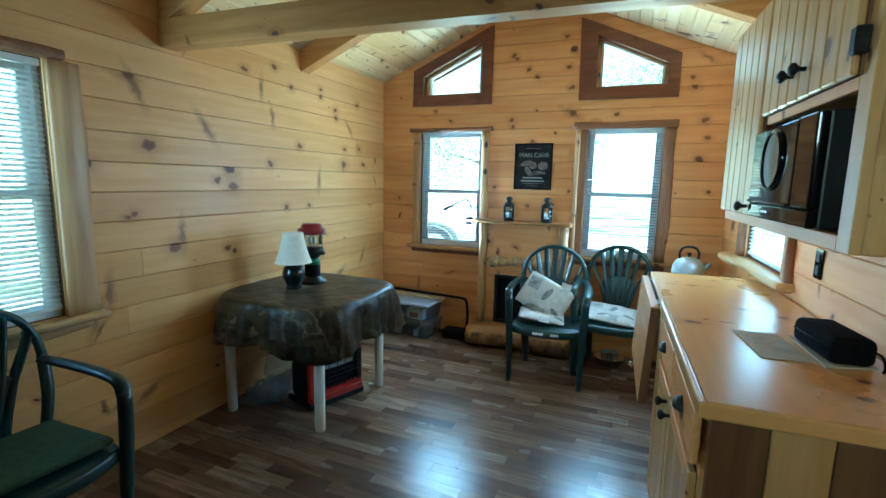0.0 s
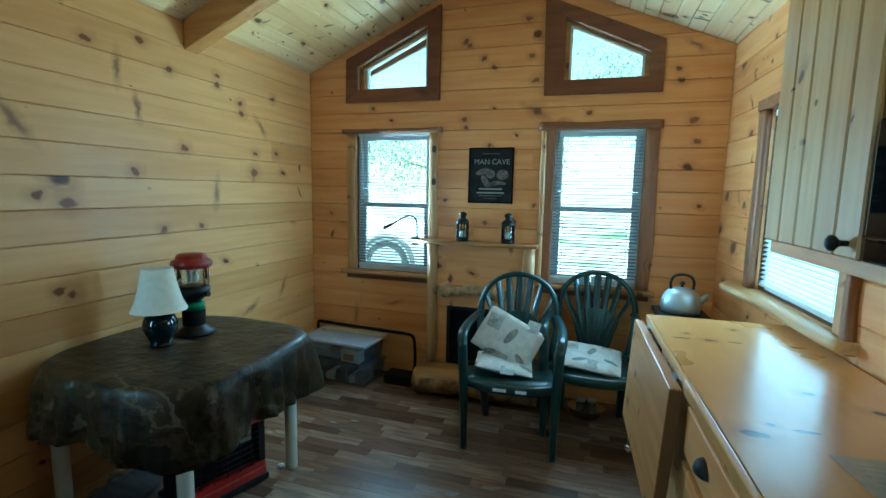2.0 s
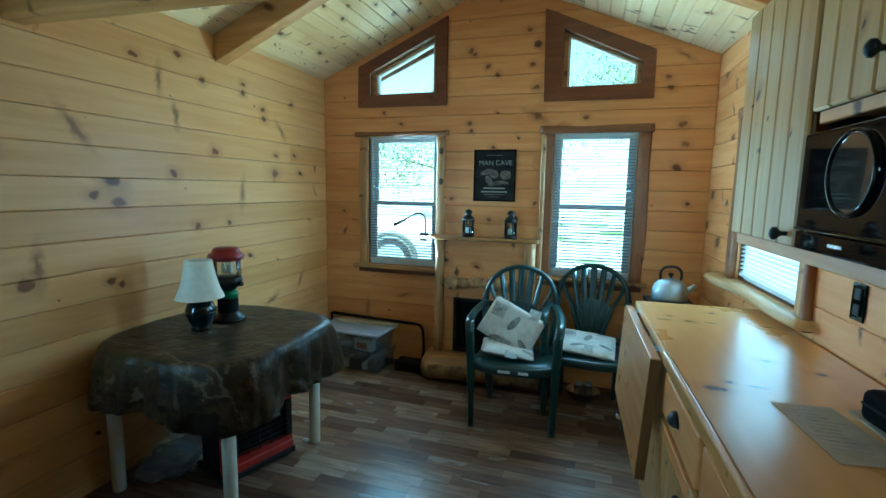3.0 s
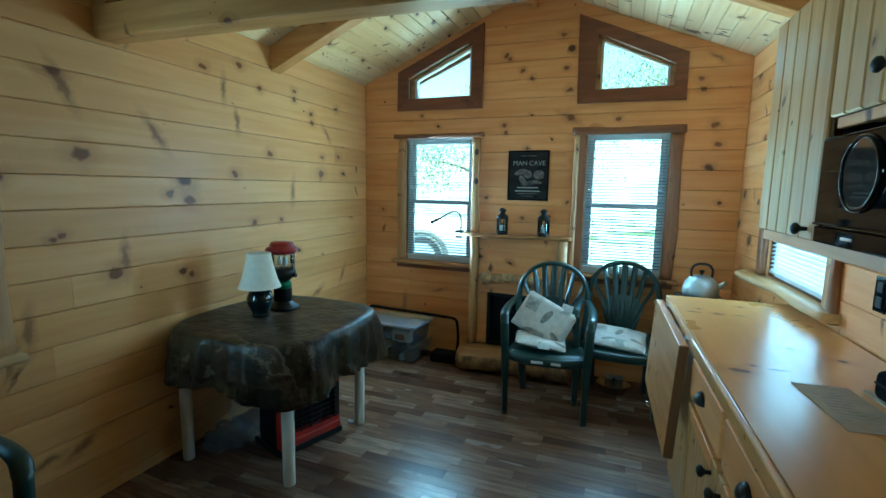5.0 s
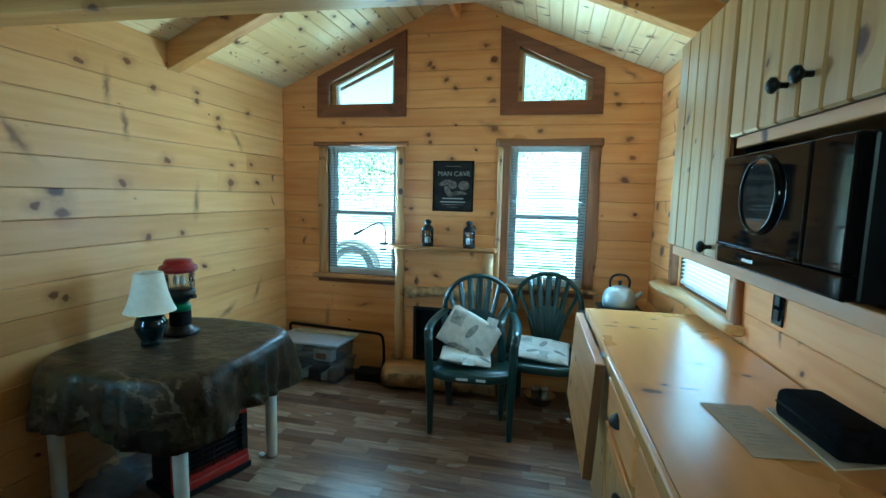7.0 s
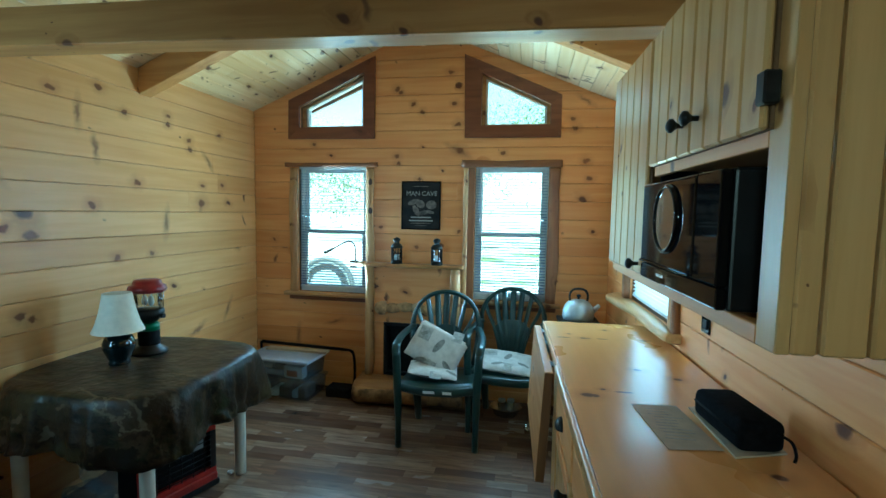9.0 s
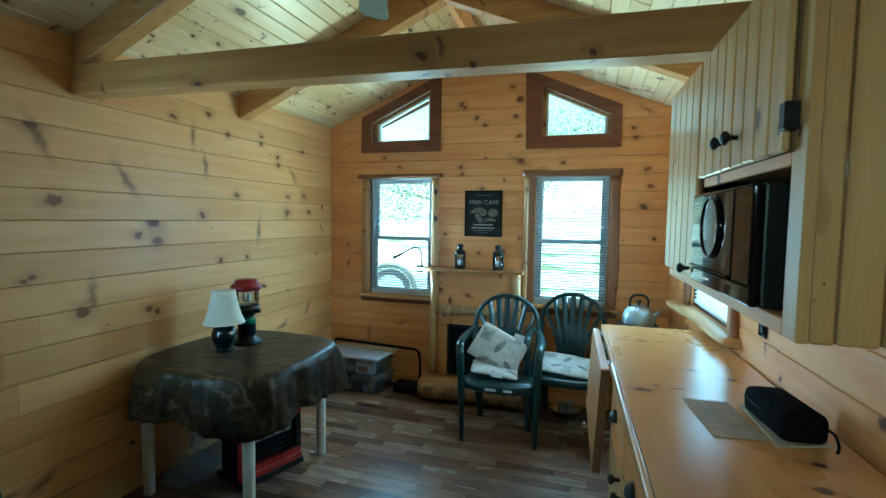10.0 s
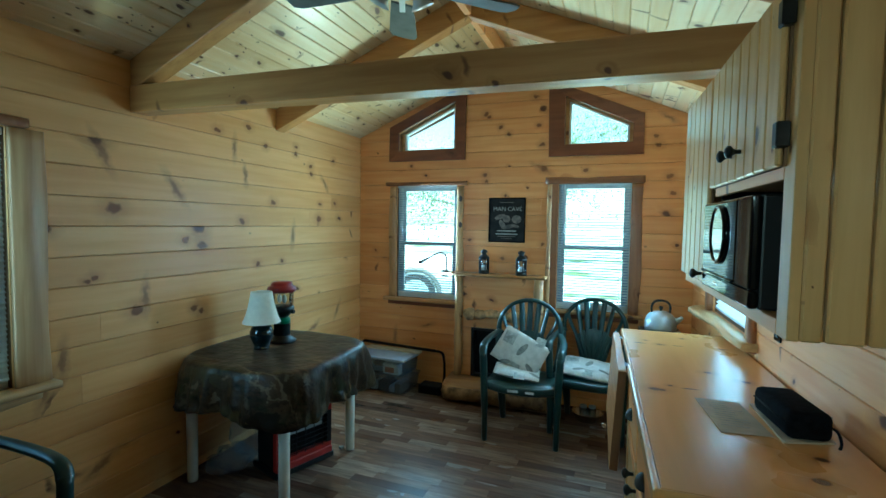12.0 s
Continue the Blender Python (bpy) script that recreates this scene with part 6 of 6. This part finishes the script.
# ---- ceiling fan ----
FX, FYY, FZ = -0.48, 1.795, 2.35
fan = thing("ceiling_fan", "grey-bladed ceiling fan with white bell shades", "ceiling fan", Matrix.Translation((FX, FYY - 0.02, FZ)))
part("rod", tube([(0, 0, 0.06), (0, 0, 0.37)], 0.012, 10), M["white"], fan)
part("motor", lathe([(0.03, 0.075), (0.085, 0.06), (0.10, 0.03), (0.095, -0.01), (0.06, -0.03), (0.035, -0.04)], 24), M["white"], fan, "white motor housing", smooth=True)
part("light_plate", lathe([(0.05, -0.03), (0.05, -0.035), (0.03, -0.04), (0.001, -0.042)], 20), M["white"], fan, smooth=True)
for i in range(5):
    a = radians(115 - 72 * i)
    m = Matrix.Rotation(a, 4, "Z")
    bm = bmesh.new()
    pts = [(0.15, -0.045), (0.44, -0.064), (0.475, -0.052), (0.485, 0.0), (0.475, 0.052), (0.44, 0.064), (0.15, 0.045)]
    prism(pts, lambda u, v, d: (u, v, d + v * 0.2), -0.004, 0.004, bm=bm)
    part("blade", bm, M["fan" if i != 1 else "fan_shaded"], fan, "grey-green fan blade" if i != 1 else "grey-green fan blade coloured dark for its shade", m=m)
    part("blade_iron", box(0.08, 0.2, -0.012, 0.012, -0.012, -0.005, 0.002), M["white"], fan, m=m)
for i in range(3):
    a = radians(60 + 120 * i)
    m = Matrix.Rotation(a, 4, "Z") @ Matrix.Translation((0.07, 0, 0.0)) @ Matrix.Rotation(radians(-28), 4, "Y") @ Matrix.Diagonal((0.8, 0.8, 0.8, 1))
    part("arm", tube([(-0.06, 0, 0.0), (0.0, 0, 0.0)], 0.008, 8), M["white"], fan, m=m)
    part("bell_shade", lathe([(0.02, 0.005), (0.03, -0.01), (0.038, -0.045), (0.058, -0.075), (0.056, -0.075), (0.035, -0.044), (0.018, -0.01)], 20), M["opal"], fan, "white bell glass shade", m=m, smooth=True)

# ---- outside: a parked vehicle and trees ----
car = thing("parked_car", "white parked car on the sunny drive outside", "car", Matrix.Translation((-3.65, 9.0, -0.45)) @ Matrix.Rotation(radians(6), 4, "Z") @ Matrix.Diagonal((-1.2, 1.2, 1.2, 1)))
bm = bmesh.new()
side_line = [(-0.95, 0.35), (3.3, 0.35), (3.35, 0.95), (3.1, 1.05), (2.75, 1.55), (1.45, 1.58), (0.9, 1.08), (-0.9, 0.98)]
vs0 = [bm.verts.new((x, 0.0, z)) for x, z in side_line]
vs1 = [bm.verts.new((x, 1.75, z)) for x, z in side_line]
for i in range(len(side_line)):
    bm.faces.new((vs0[i], vs0[(i + 1) % 8], vs1[(i + 1) % 8], vs1[i]))
bm.faces.new(vs0[::-1])
bm.faces.new(vs1)
bmesh.ops.bevel(bm, geom=bm.edges[:], offset=0.06, segments=3, affect="EDGES")
part("body", bm, M["car"], car, smooth=True)
for x in (0.0, 2.5):
    for y in (-0.02, 1.57):
        wheel = part("wheel", tube([(x, y, 0.36), (x, y + 0.2, 0.36)], 0.36, 28), M["rubber"], car, "black tyre")
        part("rim", tube([(x, y - 0.012, 0.36), (x, y + 0.21, 0.36)], 0.26, 20), M["alu"], wheel, "alloy rim")
    arch = [(x + 0.44 * math.cos(a), -0.015, 0.36 + 0.44 * math.sin(a)) for a in [math.pi * i / 20 for i in range(21)]]
    part("wheel_arch", tube(arch, 0.04, 8), M["dim_ring"], car, "grey wheel arch trim")
for x0, x1, x2, x3 in ((1.12, 1.95, 1.95, 1.5), (2.02, 2.9, 2.62, 2.02)):
    bm = bmesh.new()
    prism([(x0, 1.08), (x1, 1.08), (x2, 1.48), (x3, 1.48)], lambda u, w, d: (u, -0.004 + d, w), 0.0, 0.006, bm=bm)
    part("side_window", bm, M["gloss_black"], car)


def tree(x, y, height, spread, seed, leaves):
    rng = random.Random(seed)
    t = thing("tree", "leafy green tree standing outside", "tree", Matrix.Translation((x, y, -0.45)), group="trees outside the cabin")
    trunk = bmesh.new()
    path = [(rng.uniform(-0.1, 0.1) * i, rng.uniform(-0.1, 0.1) * i, height * 0.85 * i / 5) for i in range(6)]
    tube(path, [0.18, 0.15, 0.12, 0.09, 0.06, 0.03], 8, trunk)
    tips = []
    for k in range(9):
        h = height * rng.uniform(0.25, 0.8)
        a = rng.uniform(0, 6.28)
        L = spread * rng.uniform(0.5, 1.0)
        tip = (L * math.cos(a), L * math.sin(a), h + L * 0.35)
        tips.append(tip)
        tube([(0, 0, h), (tip[0] * 0.5, tip[1] * 0.5, h + L * 0.25), tip], [0.06, 0.04, 0.015], 6, trunk)
    part("trunk", trunk, M["trunk"], t)
    verts, faces = [], []
    for i in range(leaves):
        c = Vector(rng.choice(tips)) + Vector((rng.gauss(0, 1), rng.gauss(0, 1), rng.gauss(0, 0.8))) * spread * 0.28
        s = rng.uniform(0.04, 0.085)
        q = Euler((rng.uniform(0, 6), rng.uniform(0, 6), rng.uniform(0, 6))).to_matrix()
        b = len(verts)
        for p in ((-s, 0, 0), (0, -s * 0.5, 0.01), (s, 0, 0), (0, s * 0.5, 0.01)):
            verts.append(c + q @ Vector(p))
        faces.append((b, b + 1, b + 2, b + 3))
    me = bpy.data.meshes.new("crown")
    me.from_pydata(verts, [], faces)
    me.materials.append(M["leaf"])
    o = new("crown", me)
    o.parent = t
    o["label"] = "loose crown of small green leaves"


for i, (x, y, h, s) in enumerate(((-5.6, 21.0, 6.4, 3.2), (-4.4, 26.0, 7.4, 3.6), (3.0, 22.0, 7.0, 3.4), (7.0, 25.0, 7.8, 3.4), (-15.5, 25.0, 8.4, 3.8))):
    tree(x, y, h, s, 40 + i, 9000)


# ---- floor strips ----
def floor_strips():
    rng = random.Random(21)
    ground_floor = bpy.data.objects["floor"]
    lengths = [0.22, 0.28, 0.34, 0.40, 0.46]
    wide = 0.0655
    shared = {}
    for L in lengths:
        bm = bmesh.new()
        prism(rect(0.0, L - 0.0008, 0.0, wide - 0.0008), lambda u, w, d: (u, w, d), -0.005, 0.0, bm=bm)
        shared[L] = mesh_of("plank", bm, M["floor"])
    rest = bmesh.new()
    count = 0
    y = BACK
    while y < END - 0.01:
        x = LEFT - rng.uniform(0, 0.3)
        edge = 0.868 - (y - 2.95) * 0.0402 + 0.06
        while x < edge:
            L = rng.choice(lengths)
            near = 1.75 < y < 4.1 and -1.6 < x + L / 2 < 0.35
            if count < 300 and near:
                ob = new("plank", shared[L])
                ob.parent = ground_floor
                ob.location = (x, y, 0.0)
                count += 1
            else:
                prism(rect(max(x, LEFT - 0.08), min(x + L - 0.0008, edge), y, min(y + wide - 0.0008, END + 0.05)), lambda u, w, d: (u, w, d), -0.005, 0.0, bm=rest)
            x += L
        y += wide
    ob = part("strip_field", rest, M["floor_far"], ground_floor)
    ob["kind"] = "stuff"


floor_strips()
